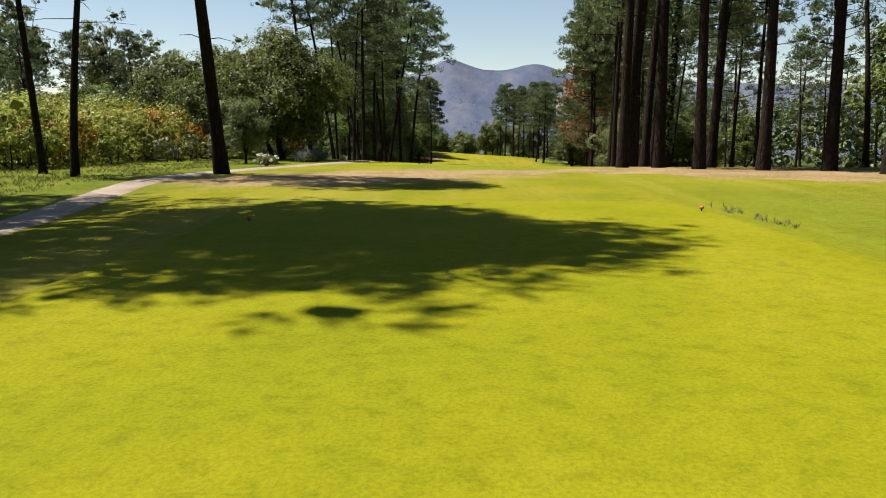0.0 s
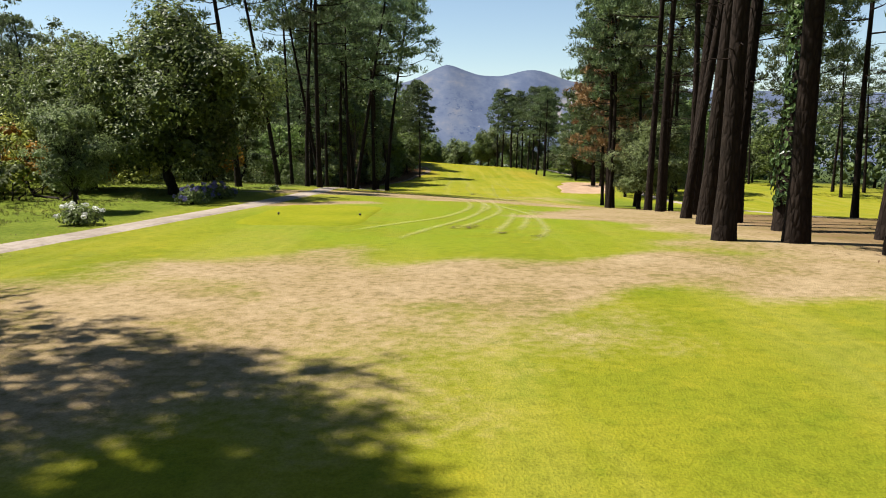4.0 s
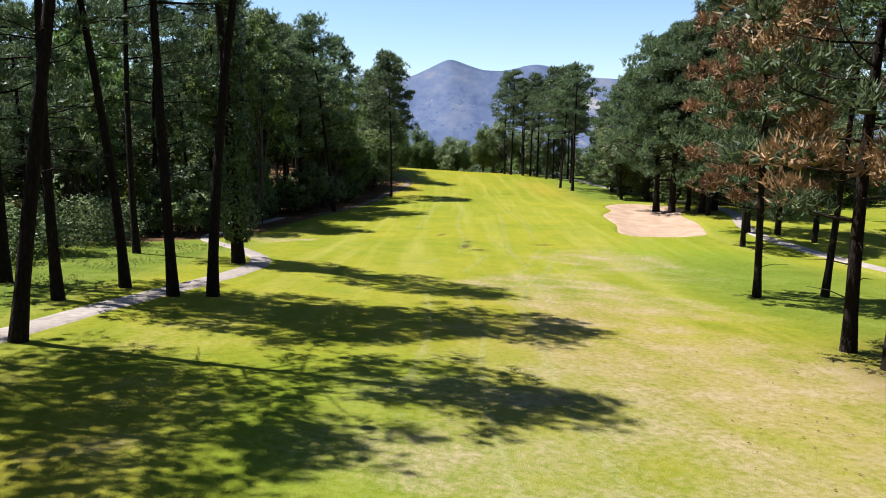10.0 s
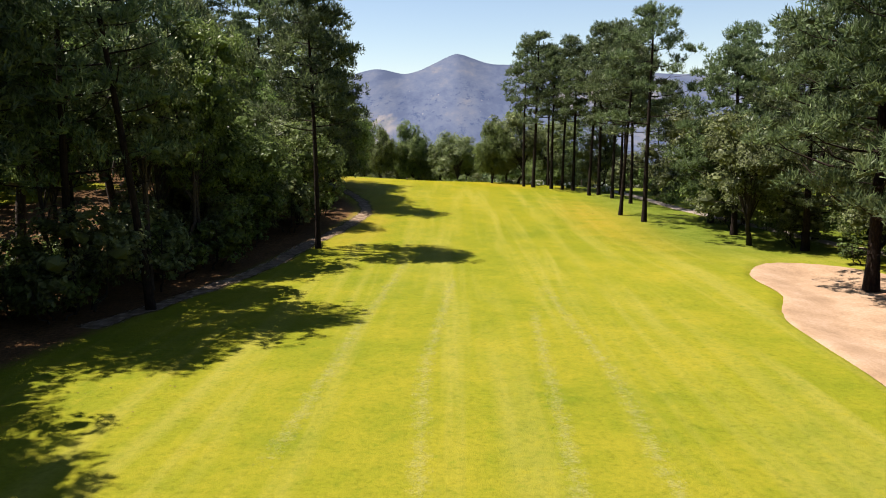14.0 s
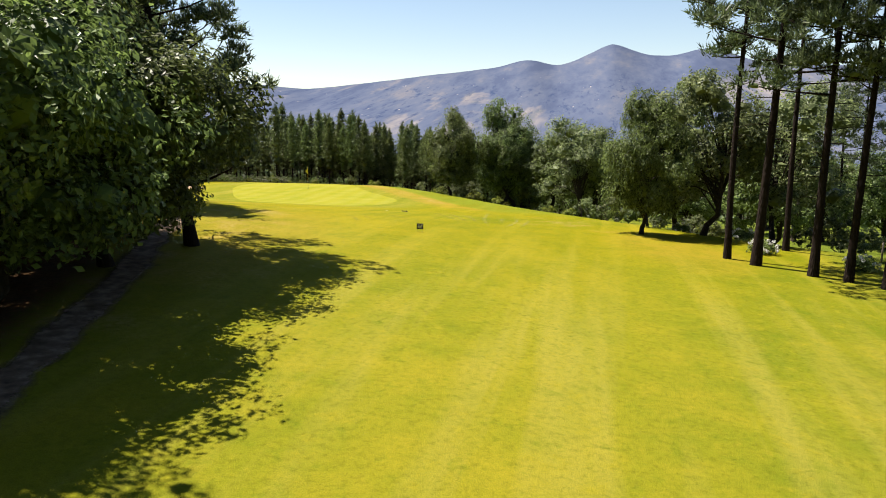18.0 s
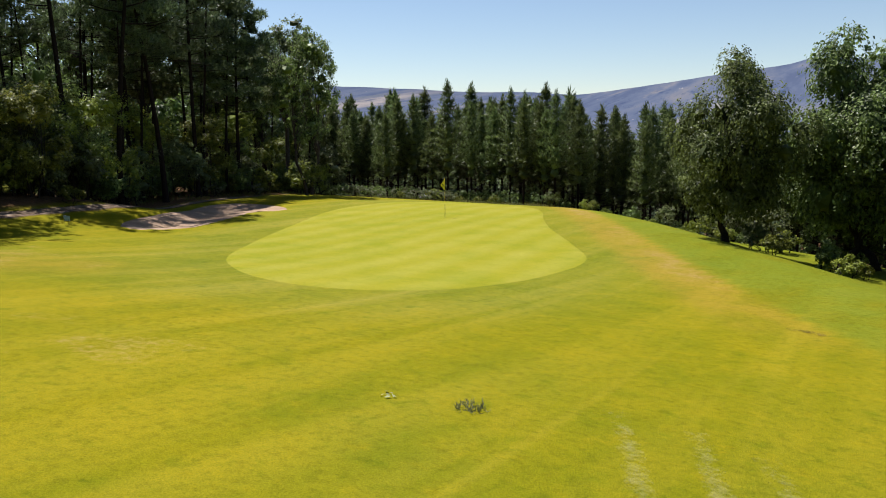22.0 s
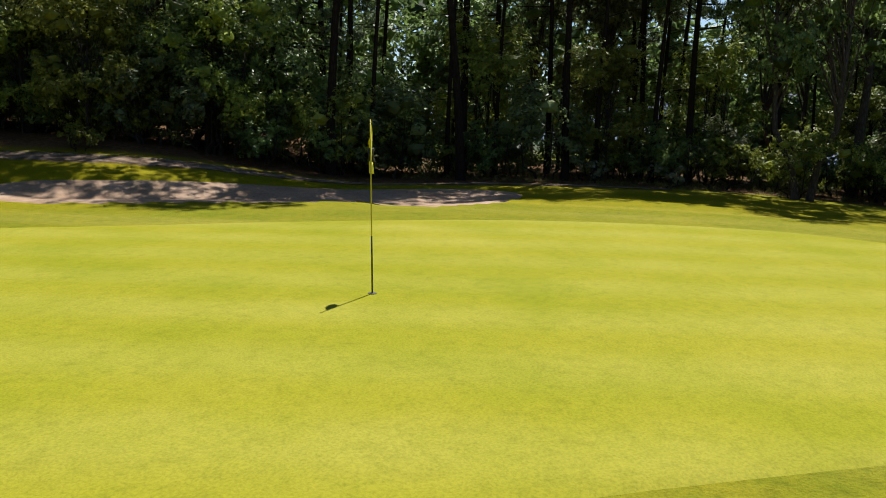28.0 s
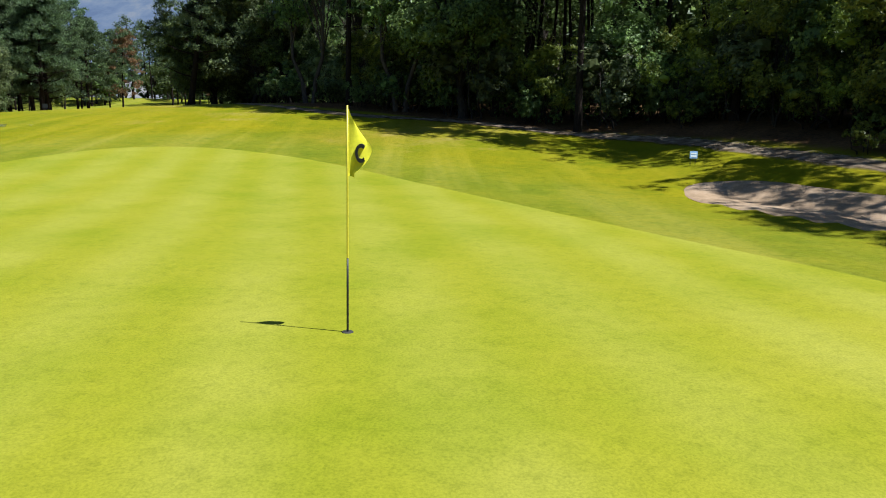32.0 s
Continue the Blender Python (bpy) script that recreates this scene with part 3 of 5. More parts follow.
# open fields on the lower slopes, with hedges, copses and pale houses between them
low_slope = maths(t, "MULTIPLY", maths(t, "SUBTRACT", 175.0, hz.outputs[2]), 0.016, True)
fields = maths(t, "MULTIPLY", maths(t, "SUBTRACT", noise_at(t, 0.0048, 4.0, 0.6, slope, 0.4), 0.575), 16.0, True)
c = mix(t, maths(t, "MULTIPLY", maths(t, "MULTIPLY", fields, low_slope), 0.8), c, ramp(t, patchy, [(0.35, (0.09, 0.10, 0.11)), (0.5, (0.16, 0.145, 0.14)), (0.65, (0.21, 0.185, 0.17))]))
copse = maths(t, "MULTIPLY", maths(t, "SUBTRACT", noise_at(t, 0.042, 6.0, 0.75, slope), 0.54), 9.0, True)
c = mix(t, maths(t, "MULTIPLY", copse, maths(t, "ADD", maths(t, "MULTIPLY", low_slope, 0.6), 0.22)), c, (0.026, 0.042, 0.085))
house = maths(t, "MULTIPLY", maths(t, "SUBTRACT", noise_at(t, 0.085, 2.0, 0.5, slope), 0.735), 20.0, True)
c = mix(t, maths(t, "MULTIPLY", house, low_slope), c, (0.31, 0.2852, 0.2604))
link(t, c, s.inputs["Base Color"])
s.inputs["Roughness"].default_value = 1.0
s.inputs["Specular IOR Level"].default_value = 0.0
M_HILL = m
SKYLINE = [(-180, 8), (-165, 5), (-120, 3.6), (-80, 3.0), (-55, 3.6), (-44, 3.35), (-41.9, 3.25), (-35, 2.98), (-32, 2.8), (-28, 2.62), (-25.3, 2.6), (-21.6, 2.34), (-17.6, 2.8), (-15.3, 3.1), (-12.5, 3.45), (-9, 3.88), (-7.9, 3.98), (-6.2, 4.46),
           (-5.3, 4.6), (-3.4, 4.12), (-2.2, 4.44), (-1.2, 4.92), (0.55, 5.72), (2.1, 5.12), (3.2, 4.82), (4.9, 4.77), (6.6, 5.22), (7.5, 5.2), (8.6, 4.85), (10.1, 4.3), (20, 3.6), (40, 2.8), (90, 3.2), (125, 5), (150, 9), (165, 9.5), (180, 8)]
sk = np.array(SKYLINE, float)
az = np.concatenate([np.linspace(-180, -60, 70), np.linspace(-59, 30, 300), np.linspace(31, 180, 80)])
rings = np.linspace(0, 1, 34)
verts, faces = [], []
for a in az:
    el = sum(np.interp(a + o, sk[:, 0], sk[:, 1]) * w for o, w in ((-0.5, 1), (0, 2), (0.5, 1))) / 4
    for f in rings:
        r = 1300 + 1750 * f
        top = 3050 * math.tan(radians(el)) * (0.02 + 0.98 * f ** 1.35)
        wave = noise.fractal((math.sin(radians(a)) * r * 0.0062, math.cos(radians(a)) * r * 0.0062, 0.7), 0.8, 2.1, 5)
        z = -62 + (top + 62) * (1.0 if f == 1 else 1) * f ** 0.6 if f < 1 else top
        z += wave * 2.0 * f ** 8 + 6 * noise.noise((a * 0.21, f * 1.1, 4.0)) * math.sin(math.pi * f) ** 1.5
        verts.append((math.sin(radians(a)) * r, 60 + math.cos(radians(a)) * r, z))
k = len(rings)
for i in range(len(az) - 1):
    for j in range(k - 1):
        faces.append((i * k + j, i * k + j + 1, (i + 1) * k + j + 1, (i + 1) * k + j))
tagged(new("mountain_backdrop", mesh_of("mountain_backdrop", verts, faces, M_HILL)), "mountain range beyond a wooded valley, blue haze painted into its colour", "mountain", kind="structure")

# ---- plants ----


def tube(points, radii, sides, verts, faces):
    """Adds a tapered tube along the points."""
    p = [Vector(q) for q in points]
    base = len(verts)
    for i, q in enumerate(p):
        d = (p[min(i + 1, len(p) - 1)] - p[max(i - 1, 0)]).normalized()
        u = d.cross(Vector((0.31, 0.95, 0.1))).normalized() if abs(d.z) > 0.5 else d.cross(Vector((0, 0, 1))).normalized()
        v = d.cross(u)
        for k in range(sides):
            a = 2 * math.pi * k / sides
            verts.append(tuple(q + (u * math.cos(a) + v * math.sin(a)) * radii[i]))
    for i in range(len(p) - 1):
        for k in range(sides):
            j = (k + 1) % sides
            faces.append((base + i * sides + k, base + i * sides + j, base + (i + 1) * sides + j, base + (i + 1) * sides + k))
    faces.append(tuple(base + (len(p) - 1) * sides + k for k in range(sides)))


def unit(a):
    return a / (np.linalg.norm(a, axis=-1, keepdims=True) + 1e-9)


def blades(rng, centres, ways, count, length, width):
    """Tufts of needles: count slim triangles from every centre."""
    n = len(centres)
    c = np.repeat(centres, count, 0)
    d = unit(np.repeat(ways, count, 0) * 0.75 + rng.normal(0, 0.62, (n * count, 3)))
    size = length * rng.uniform(0.65, 1.2, (n * count, 1))
    side = unit(np.cross(d, rng.normal(0, 1, (n * count, 3)))) * width * 0.5
    c = c + rng.normal(0, length * 0.22, c.shape)
    verts = np.stack([c - side, c + side, c + d * size], 1).reshape(-1, 3)
    return verts, np.arange(n * count * 3).reshape(-1, 3)


def leaves(rng, centres, ways, size, droop=0.0):
    """Leaves: folded lozenges facing roughly outwards."""
    n = len(centres)
    w = unit(ways + rng.normal(0, 0.3, (n, 3)))
    u = unit(np.cross(w, rng.normal(0, 1, (n, 3))) + np.array((0, 0, -droop)))
    v = np.cross(w, u)
    s = size * rng.uniform(0.6, 1.35, (n, 1))
    verts = np.stack([centres - u * s * 0.5, centres + v * s * 0.3 + w * s * 0.1, centres + u * s * 0.5, centres - v * s * 0.3 + w * s * 0.1], 1).reshape(-1, 3)
    return verts, np.arange(n * 4).reshape(-1, 4)


def ball(rng, n):
    return unit(rng.normal(0, 1, (n, 3)))


def cores(rng, centres, radii, squash=0.8):
    """The dense inside of each clump: small uneven lumps behind the outer leaves."""
    g = (1 + 5 ** 0.5) / 2
    base = unit(np.array([(-1, g, 0), (1, g, 0), (-1, -g, 0), (1, -g, 0), (0, -1, g), (0, 1, g), (0, -1, -g), (0, 1, -g), (g, 0, -1), (g, 0, 1), (-g, 0, -1), (-g, 0, 1)], float))
    near = [[j for j in range(12) if j != i and np.linalg.norm(base[i] - base[j]) < 1.1] for i in range(12)]
    tris = [(i, j, k) for i in range(12) for j in near[i] for k in near[i] if i < j < k and k in near[j]]
    tris = np.array([(i, j, k) if np.dot(np.cross(base[j] - base[i], base[k] - base[i]), base[i]) > 0 else (i, k, j) for i, j, k in tris])
    n = len(centres)
    v = centres[:, None, :] + base[None] * rng.uniform(0.62, 1.2, (n, 12, 1)) * np.reshape(radii, (n, 1, 1)) * np.array((1, 1, squash))
    return v.reshape(-1, 3), (tris[None] + 12 * np.arange(n)[:, None, None]).reshape(-1, 3)


def joined(*sets):
    """Several lists of vertices and faces as one."""
    verts, faces, base = [], [], 0
    for v, f in sets:
        verts.append(v)
        faces += (f + base).tolist()
        base += len(v)
    return np.concatenate(verts), faces


def make_tree(name, label, category, wood, crown_sets, trunk_mat, group):
    """A tree: an empty with one trunk mesh (its limbs too) and one mesh for each kind of foliage."""
    ob = hull(name, (0, 0, 0), label, category, group)
    part_of("trunk", mesh_of("trunk", wood[0], wood[1], trunk_mat), ob)
    for cname, v, f, mat, clabel in crown_sets:
        part_of(cname, mesh_of(cname, v, f, mat, False), ob, clabel)
    return ob


def pine(seed, height, bare, spread, limbs, tufts=12, blade=10, flat=0.5, sway=0.5, dead=0.0, girth=0.155, fork=False):
    """A tall pine with a long bare bole and a high, broken crown of needle pads."""
    rng = np.random.default_rng(seed)
    verts, faces = [], []
    bend = rng.normal(0, sway, 2)
    kink = rng.uniform(0, 6.28)

    def bole(f):
        return Vector((bend[0] * f ** 1.6 + 0.16 * math.sin(3.1 * f + kink) - 0.16 * math.sin(kink), bend[1] * f ** 1.6 + 0.13 * math.sin(2.6 * f + kink) - 0.13 * math.sin(kink), height * f))

    fs = np.linspace(0, 1, 15)
    tube([bole(f) - Vector((0, 0, 0.25)) if f == 0 else bole(f) for f in fs], [girth * (1.35 if f == 0 else 1.0) * (1 - 0.78 * f) + 0.015 for f in fs], 9, verts, faces)
    pads, ways = [], []
    for i in range(limbs):
        f = bare + (1 - bare) * ((i + rng.uniform(0, 0.8)) / limbs) ** 0.85
        a = i * 2.4 + rng.uniform(-0.5, 0.5)
        g = (f - bare) / (1 - bare)
        reach = spread * (0.55 + 0.75 * math.sin(math.pi * min(1, g * 0.8 + 0.22))) * rng.uniform(0.6, 1.15) * (1 - 0.55 * g ** 3)
        o = bole(min(f, 0.985))
        out = Vector((math.cos(a), math.sin(a), 0))
        lift = rng.uniform(0.05, 0.5) + 0.35 * g
        pts = [o, o + out * reach * 0.4 + Vector((0, 0, reach * 0.10 * lift)), o + out * reach * 0.75 + Vector((0, 0, reach * 0.35 * lift)), o + out * reach + Vector((0, 0, reach * 0.75 * lift))]
        th = girth * 0.3 * (1 - 0.6 * g)
        tube(pts, [th, th * 0.7, th * 0.45, th * 0.2], 4, verts, faces)
        for k in range(2):
            b = Vector(pts[1 + k])
            sideways = Vector((-out.y, out.x, 0)) * (1 if (k + i) % 2 else -1) * reach * rng.uniform(0.25, 0.5)
            e = b + sideways + out * reach * 0.12 + Vector((0, 0, reach * rng.uniform(0.02, 0.2)))
            tube([b, (b + e) / 2 + Vector((0, 0, 0.05)), e], [th * 0.4, th * 0.25, th * 0.1], 3, verts, faces)
            pads.append(np.array(e))
            ways.append(0.85)
        pads.append(np.array(pts[3]))
        ways.append(1.1)
    # dead stubs below the crown
    for i in range(11):
        f = bare * rng.uniform(0.4, 1.0)
        a = rng.uniform(0, 6.28)
        o = bole(f)
        r = rng.uniform(0.35, 1.9)
        e = o + Vector((math.cos(a) * r, math.sin(a) * r, rng.uniform(-0.25, 0.2)))
        tube([o, (o + e) / 2 + Vector((0, 0, 0.08)), e], [0.022, 0.015, 0.005], 3, verts, faces)
    # each limb ends in a rounded pad of needle tufts
    pads, ways = np.array(pads), np.array(ways)
    n = len(pads)
    d = ball(rng, n * tufts)
    d[:, 2] = np.where(d[:, 2] < -0.25, -d[:, 2], d[:, 2])
    rad = np.repeat(ways * rng.uniform(0.7, 1.25, n), tufts)[:, None] * 0.68
    c = np.repeat(pads, tufts, 0) + d * rad * rng.uniform(0.45, 1.0, (n * tufts, 1)) * np.array((1.1, 1.1, 0.45 + flat * 0.55))
    w = d * 0.7 + np.array((0, 0, 0.75))
    ill = rng.uniform(0, 1, n) < dead
    sick = np.repeat(ill, tufts)
    inner = rad[::tufts, 0] * 0.26
    sets = []
    for pick, pad, nm, mat, lb in ((~sick, ~ill, "crown", M_NEEDLE, ""), (sick, ill, "dead_crown", M_NEEDLE_DRY, "dead rust-brown needles")):
        if pick.sum() > 5:
            v, f = joined(blades(rng, c[pick], w[pick], blade, 0.33, 0.066), cores(rng, pads[pad], inner[pad], 0.42 + flat * 0.4))
            sets.append((nm, v, f, mat, lb))
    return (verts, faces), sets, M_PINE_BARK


def cone_pine(seed, height, spread, blade=6):
    """A young pine: pointed, with whorls of upturned limbs nearly to the ground."""
    rng = np.random.default_rng(seed)
    verts, faces = [], []
    tube([(0, 0, -0.2), (0.05, 0, height * 0.3), (0, 0.05, height * 0.7), (0, 0, height)], [0.13, 0.1, 0.06, 0.015], 7, verts, faces)
    c, w = [], []
    level_count = int(height / 0.62)
    for i in range(level_count):
        f = 0.14 + 0.85 * i / level_count
        reach = spread * (1 - f) ** 0.7 * (0.7 if f < 0.3 else 1.0) * rng.uniform(0.75, 1.15)
        for k in range(7):
            a = i * 1.1 + k * 0.898 + rng.uniform(-0.25, 0.25)
            r = reach * rng.uniform(0.7, 1.15)
            out = Vector((math.cos(a), math.sin(a), 0))
            o = Vector((0, 0, height * f))
            e = o + out * r + Vector((0, 0, r * rng.uniform(0.25, 0.65)))
            if f < 0.75:
                tube([o, o + out * r * 0.6 + Vector((0, 0, r * 0.1)), e], [0.022, 0.016, 0.006], 3, verts, faces)
            if f < 0.38 and rng.uniform() < 0.8:
                continue
            for j in range(4):
                q = o.lerp(e, 0.3 + 0.25 * j)
                c.append(tuple(q))
                w.append((out.x * 0.5, out.y * 0.5, 0.9))
    for k in range(14):
        c.append((0, 0, height * (0.90 + 0.0085 * k)))
        w.append((0, 0, 2.2))
    spine = np.array([(0, 0, height * (0.3 + 0.62 * k / 9)) for k in range(10)])
    v, f = joined(blades(rng, np.array(c), np.array(w), blade, 0.44, 0.085), cores(rng, spine, spread * 0.3 * (1 - spine[:, 2] / height) ** 0.5, 1.1))
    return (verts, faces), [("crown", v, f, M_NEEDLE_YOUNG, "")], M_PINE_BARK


def broadleaf(seed, height, spread, bare, lobes, per_lobe, leaf, mat, trunk_mat, girth=0.2, tall=1.0, stems=1, lobe=0.32, droop=0.1):
    """A leafy tree: forked limbs to each of many uneven clumps of leaves."""
    rng = np.random.default_rng(seed)
    verts, faces = [], []
    fork = height * bare
    middle = np.array((0, 0, fork + (height - fork) * 0.5))
    axes = np.array((spread, spread, (height - fork) * 0.5 * tall))
    centres = []
    for i in range(lobes):
        d = ball(rng, 1)[0]
        r = rng.uniform(0.35, 0.95) ** 0.6
        lump = 0.98 + 0.6 * noise.noise((d[0] * 1.7 + seed, d[1] * 1.7, d[2] * 1.7))
        centres.append(middle + d * axes * r * 0.84 * lump)
    top = []
    for sidx in range(stems):
        a = sidx * 6.28 / max(1, stems) + rng.uniform(0, 1)
        off = Vector((math.cos(a), math.sin(a), 0)) * (0.25 if stems > 1 else 0)
        lean = rng.normal(0, 0.35, 2)
        pts = [off + Vector((0, 0, -0.25)), off * 1.2 + Vector((lean[0] * 0.3, lean[1] * 0.3, fork * 0.5)), off * 2 + Vector((lean[0], lean[1], fork)), off * 2.5 + Vector((lean[0] * 1.3, lean[1] * 1.3, fork + (height - fork) * 0.55))]
        gg = girth / math.sqrt(stems)
        tube(pts, [gg * 1.4, gg, gg * 0.85, gg * 0.3], 8, verts, faces)
        top.append(pts)
    cs, ws, lumps = [], [], []
    for i, q in enumerate(centres):
        pts = top[i % stems]
        f = rng.uniform(0.0, 0.8)
        o = pts[2].lerp(pts[3], f)
        e = Vector(q)
        mid = o.lerp(e, 0.5) + Vector((0, 0, 0.15 * (e - o).length * 0.6))
        gg = girth * 0.42 / math.sqrt(stems)
        tube([o, mid, e], [gg * (1 - 0.5 * f), gg * 0.45, gg * 0.15], 5, verts, faces)
        rad = lobe * min(spread, (height - fork) * 0.5 * tall) * rng.uniform(0.7, 1.35)
        # sprays of leaves over the outer side of the clump, with a dense inside
        sprays = max(4, per_lobe // 16)
        away = unit((q - middle) / axes)
        d = unit(ball(rng, sprays) + 0.45 * away)
        tip = q + d * rng.uniform(0.66, 1.0, (sprays, 1)) * rad * np.array((1.15, 1.15, 0.85))
        pos = np.repeat(tip, 16, 0) + rng.normal(0, 0.125 * rad, (sprays * 16, 3))
        cs.append(pos)
        ws.append(np.repeat(d, 16, 0) * 0.8 + np.array((0, 0, 0.5)))
        lumps.append(rad * 0.44)
    v, f = joined(leaves(rng, np.concatenate(cs), np.concatenate(ws), leaf, droop), cores(rng, np.array(centres), np.array(lumps), 0.75))
    return (verts, faces), [("crown", v, f, mat, "")], trunk_mat


def shrub(seed, height, spread, lobes, per_lobe, leaf, mat, flowers=None):
    return broadleaf(seed, height, spread, 0.12, lobes, per_lobe, leaf, mat, M_OAK_BARK, 0.06, 1.0, 3, 0.42)


KINDS = {
    "pine_a": lambda: pine(11, 18.0, 0.50, 2.15, 27),
    "pine_b": lambda: pine(12, 17.0, 0.44, 2.4, 30, sway=0.8),
    "pine_c": lambda: pine(13, 16.0, 0.60, 2.35, 22, flat=0.4),
    "pine_d": lambda: pine(14, 15.0, 0.28, 2.7, 34, tufts=12, blade=10, girth=0.17),
    "pine_e": lambda: pine(15, 19.0, 0.62, 2.0, 20, sway=1.1, girth=0.14),
    "pine_dead": lambda: pine(16, 14.0, 0.22, 2.5, 40, tufts=14, blade=13, dead=0.5),
    "pine_t": lambda: pine(17, 16.5, 0.40, 2.6, 36, tufts=20, blade=11),
    "pine_f": lambda: pine(18, 15.0, 0.58, 1.8, 15, tufts=12, blade=7, girth=0.10),
    "pine_u": lambda: pine(19, 15.5, 0.55, 1.9, 26, tufts=24, blade=9, flat=0.7, girth=0.22),
    "pine_o": lambda: pine(27, 15.0, 0.46, 2.9, 20, tufts=16, blade=12, flat=0.45, girth=0.17),
    "pine_w": lambda: pine(28, 14.0, 0.17, 3.3, 50, tufts=18, blade=12, flat=0.6, girth=0.24),
    "pine_s": lambda: pine(17, 16.5, 0.42, 2.75, 34, tufts=13, blade=9),
    "pine_g": lambda: pine(11, 18.0, 0.50, 2.15, 27, girth=0.205),
    "pine_h": lambda: pine(15, 19.0, 0.56, 2.1, 22, sway=0.9, girth=0.22),
    "oak_f": lambda: broadleaf(34, 7.8, 3.7, 0.09, 60, 640, 0.165, M_LEAF, M_OAK_BARK, 0.2),
    "oak_g": lambda: broadleaf(35, 9.0, 3.2, 0.12, 50, 520, 0.16, M_LEAF_GREY, M_OAK_BARK, 0.17),
    "young_a": lambda: cone_pine(21, 10.5, 2.1),
    "young_b": lambda: cone_pine(22, 9.0, 1.9),
    "young_c": lambda: cone_pine(23, 11.0, 2.05),
    "oak_a": lambda: broadleaf(31, 8.0, 3.5, 0.12, 38, 300, 0.21, M_LEAF, M_OAK_BARK, 0.2),
    "oak_b": lambda: broadleaf(32, 9.0, 3.8, 0.14, 42, 400, 0.19, M_LEAF, M_OAK_BARK, 0.24),
    "oak_grey": lambda: broadleaf(33, 9.5, 3.4, 0.13, 40, 330, 0.19, M_LEAF_GREY, M_OAK_BARK, 0.17),
    "euc_a": lambda: broadleaf(41, 17.0, 2.9, 0.30, 48, 220, 0.24, M_LEAF_GREY, M_EUC_BARK, 0.2, 1.0, 1, 0.30, 0.9),
    "euc_b": lambda: broadleaf(42, 15.0, 3.2, 0.18, 50, 260, 0.2, M_LEAF, M_EUC_BARK, 0.18, 1.0, 2, 0.28, 0.9),
    "shrub_a": lambda: shrub(51, 2.2, 1.4, 13, 150, 0.15, M_LEAF),
    "shrub_b": lambda: shrub(52, 1.6, 1.3, 12, 150, 0.14, M_LEAF_BRIGHT),
    "shrub_c": lambda: shrub(53, 3.2, 1.6, 17, 150, 0.16, M_LEAF_GREY),
    "oak_bright": lambda: broadleaf(36, 6.5, 2.1, 0.12, 30, 240, 0.15, M_LEAF_BRIGHT, M_OAK_BARK, 0.08, 1.0, 2),
    "pine_far": lambda: pine(61, 16.0, 0.42, 2.5, 24, tufts=9, blade=6),
    "oak_far": lambda: broadleaf(62, 8.5, 3.5, 0.12, 34, 160, 0.27, M_LEAF, M_OAK_BARK, 0.2),
    "shrub_d": lambda: shrub(55, 0.95, 1.0, 9, 70, 0.13, M_LEAF_PALE),
    "shrub_e": lambda: shrub(56, 3.4, 2.2, 22, 150, 0.13, M_LEAF_BRIGHT),
    "shrub_f": lambda: shrub(57, 3.2, 2.2, 22, 150, 0.13, M_SCRUB),
    "broom": lambda: shrub(54, 2.4, 1.9, 17, 150, 0.15, M_BROOM),
}
ABOUT = {
    "pine": ("pine_tree", "tall pine with a bare dark trunk and a high needle crown", "tree", "pines along the hole"),
    "young": ("young_pine", "young pointed pine of a dense plantation", "tree", "plantation pines"),
    "oak": ("oak_tree", "rounded leafy oak with a short dark trunk", "tree", "leafy trees"),
    "euc": ("eucalyptus_tree", "tall slender eucalyptus with loose grey-green foliage", "tree", "eucalyptus trees"),
    "shrub": ("shrub", "dense leafy shrub at the edge of the grass", "shrub", "shrubs"),
    "broom": ("broom_shrub", "orange-yellow broom shrub in the rough", "shrub", "broom shrubs"),
}
protos = {}
dice = random.Random(7)


def plant(kind, x, y, size=1.0, turn=None, lean=0.0, lean_to=0.0, label="", tall=1.0):
    stem = kind.split("_")[0]
    name, text, cat, group = ABOUT[stem]
    if kind == "pine_dead":
        text = "half-dead pine with rust-brown needles among green ones"
    turn = dice.uniform(0, 360) if turn is None else turn
    m = Matrix.Translation(at(x, y)) @ Matrix.Rotation(radians(lean), 4, Vector((-math.cos(radians(lean_to)), math.sin(radians(lean_to)), 0))) @ pose(0, 0, 0, 0, 0, turn) @ Matrix.Diagonal((size, size, size * tall, 1))
    if kind not in protos:
        ob = protos[kind] = make_tree(name, text, cat, *KINDS[kind](), group)
        ob.matrix_basis = m
    else:
        src = protos[kind]
        held = src.scale.copy()
        src.scale = (1, 1, 1)
        ob = copy_thing(src, m)
        src.scale = held
    if label:
        tagged(ob, label)
    return ob


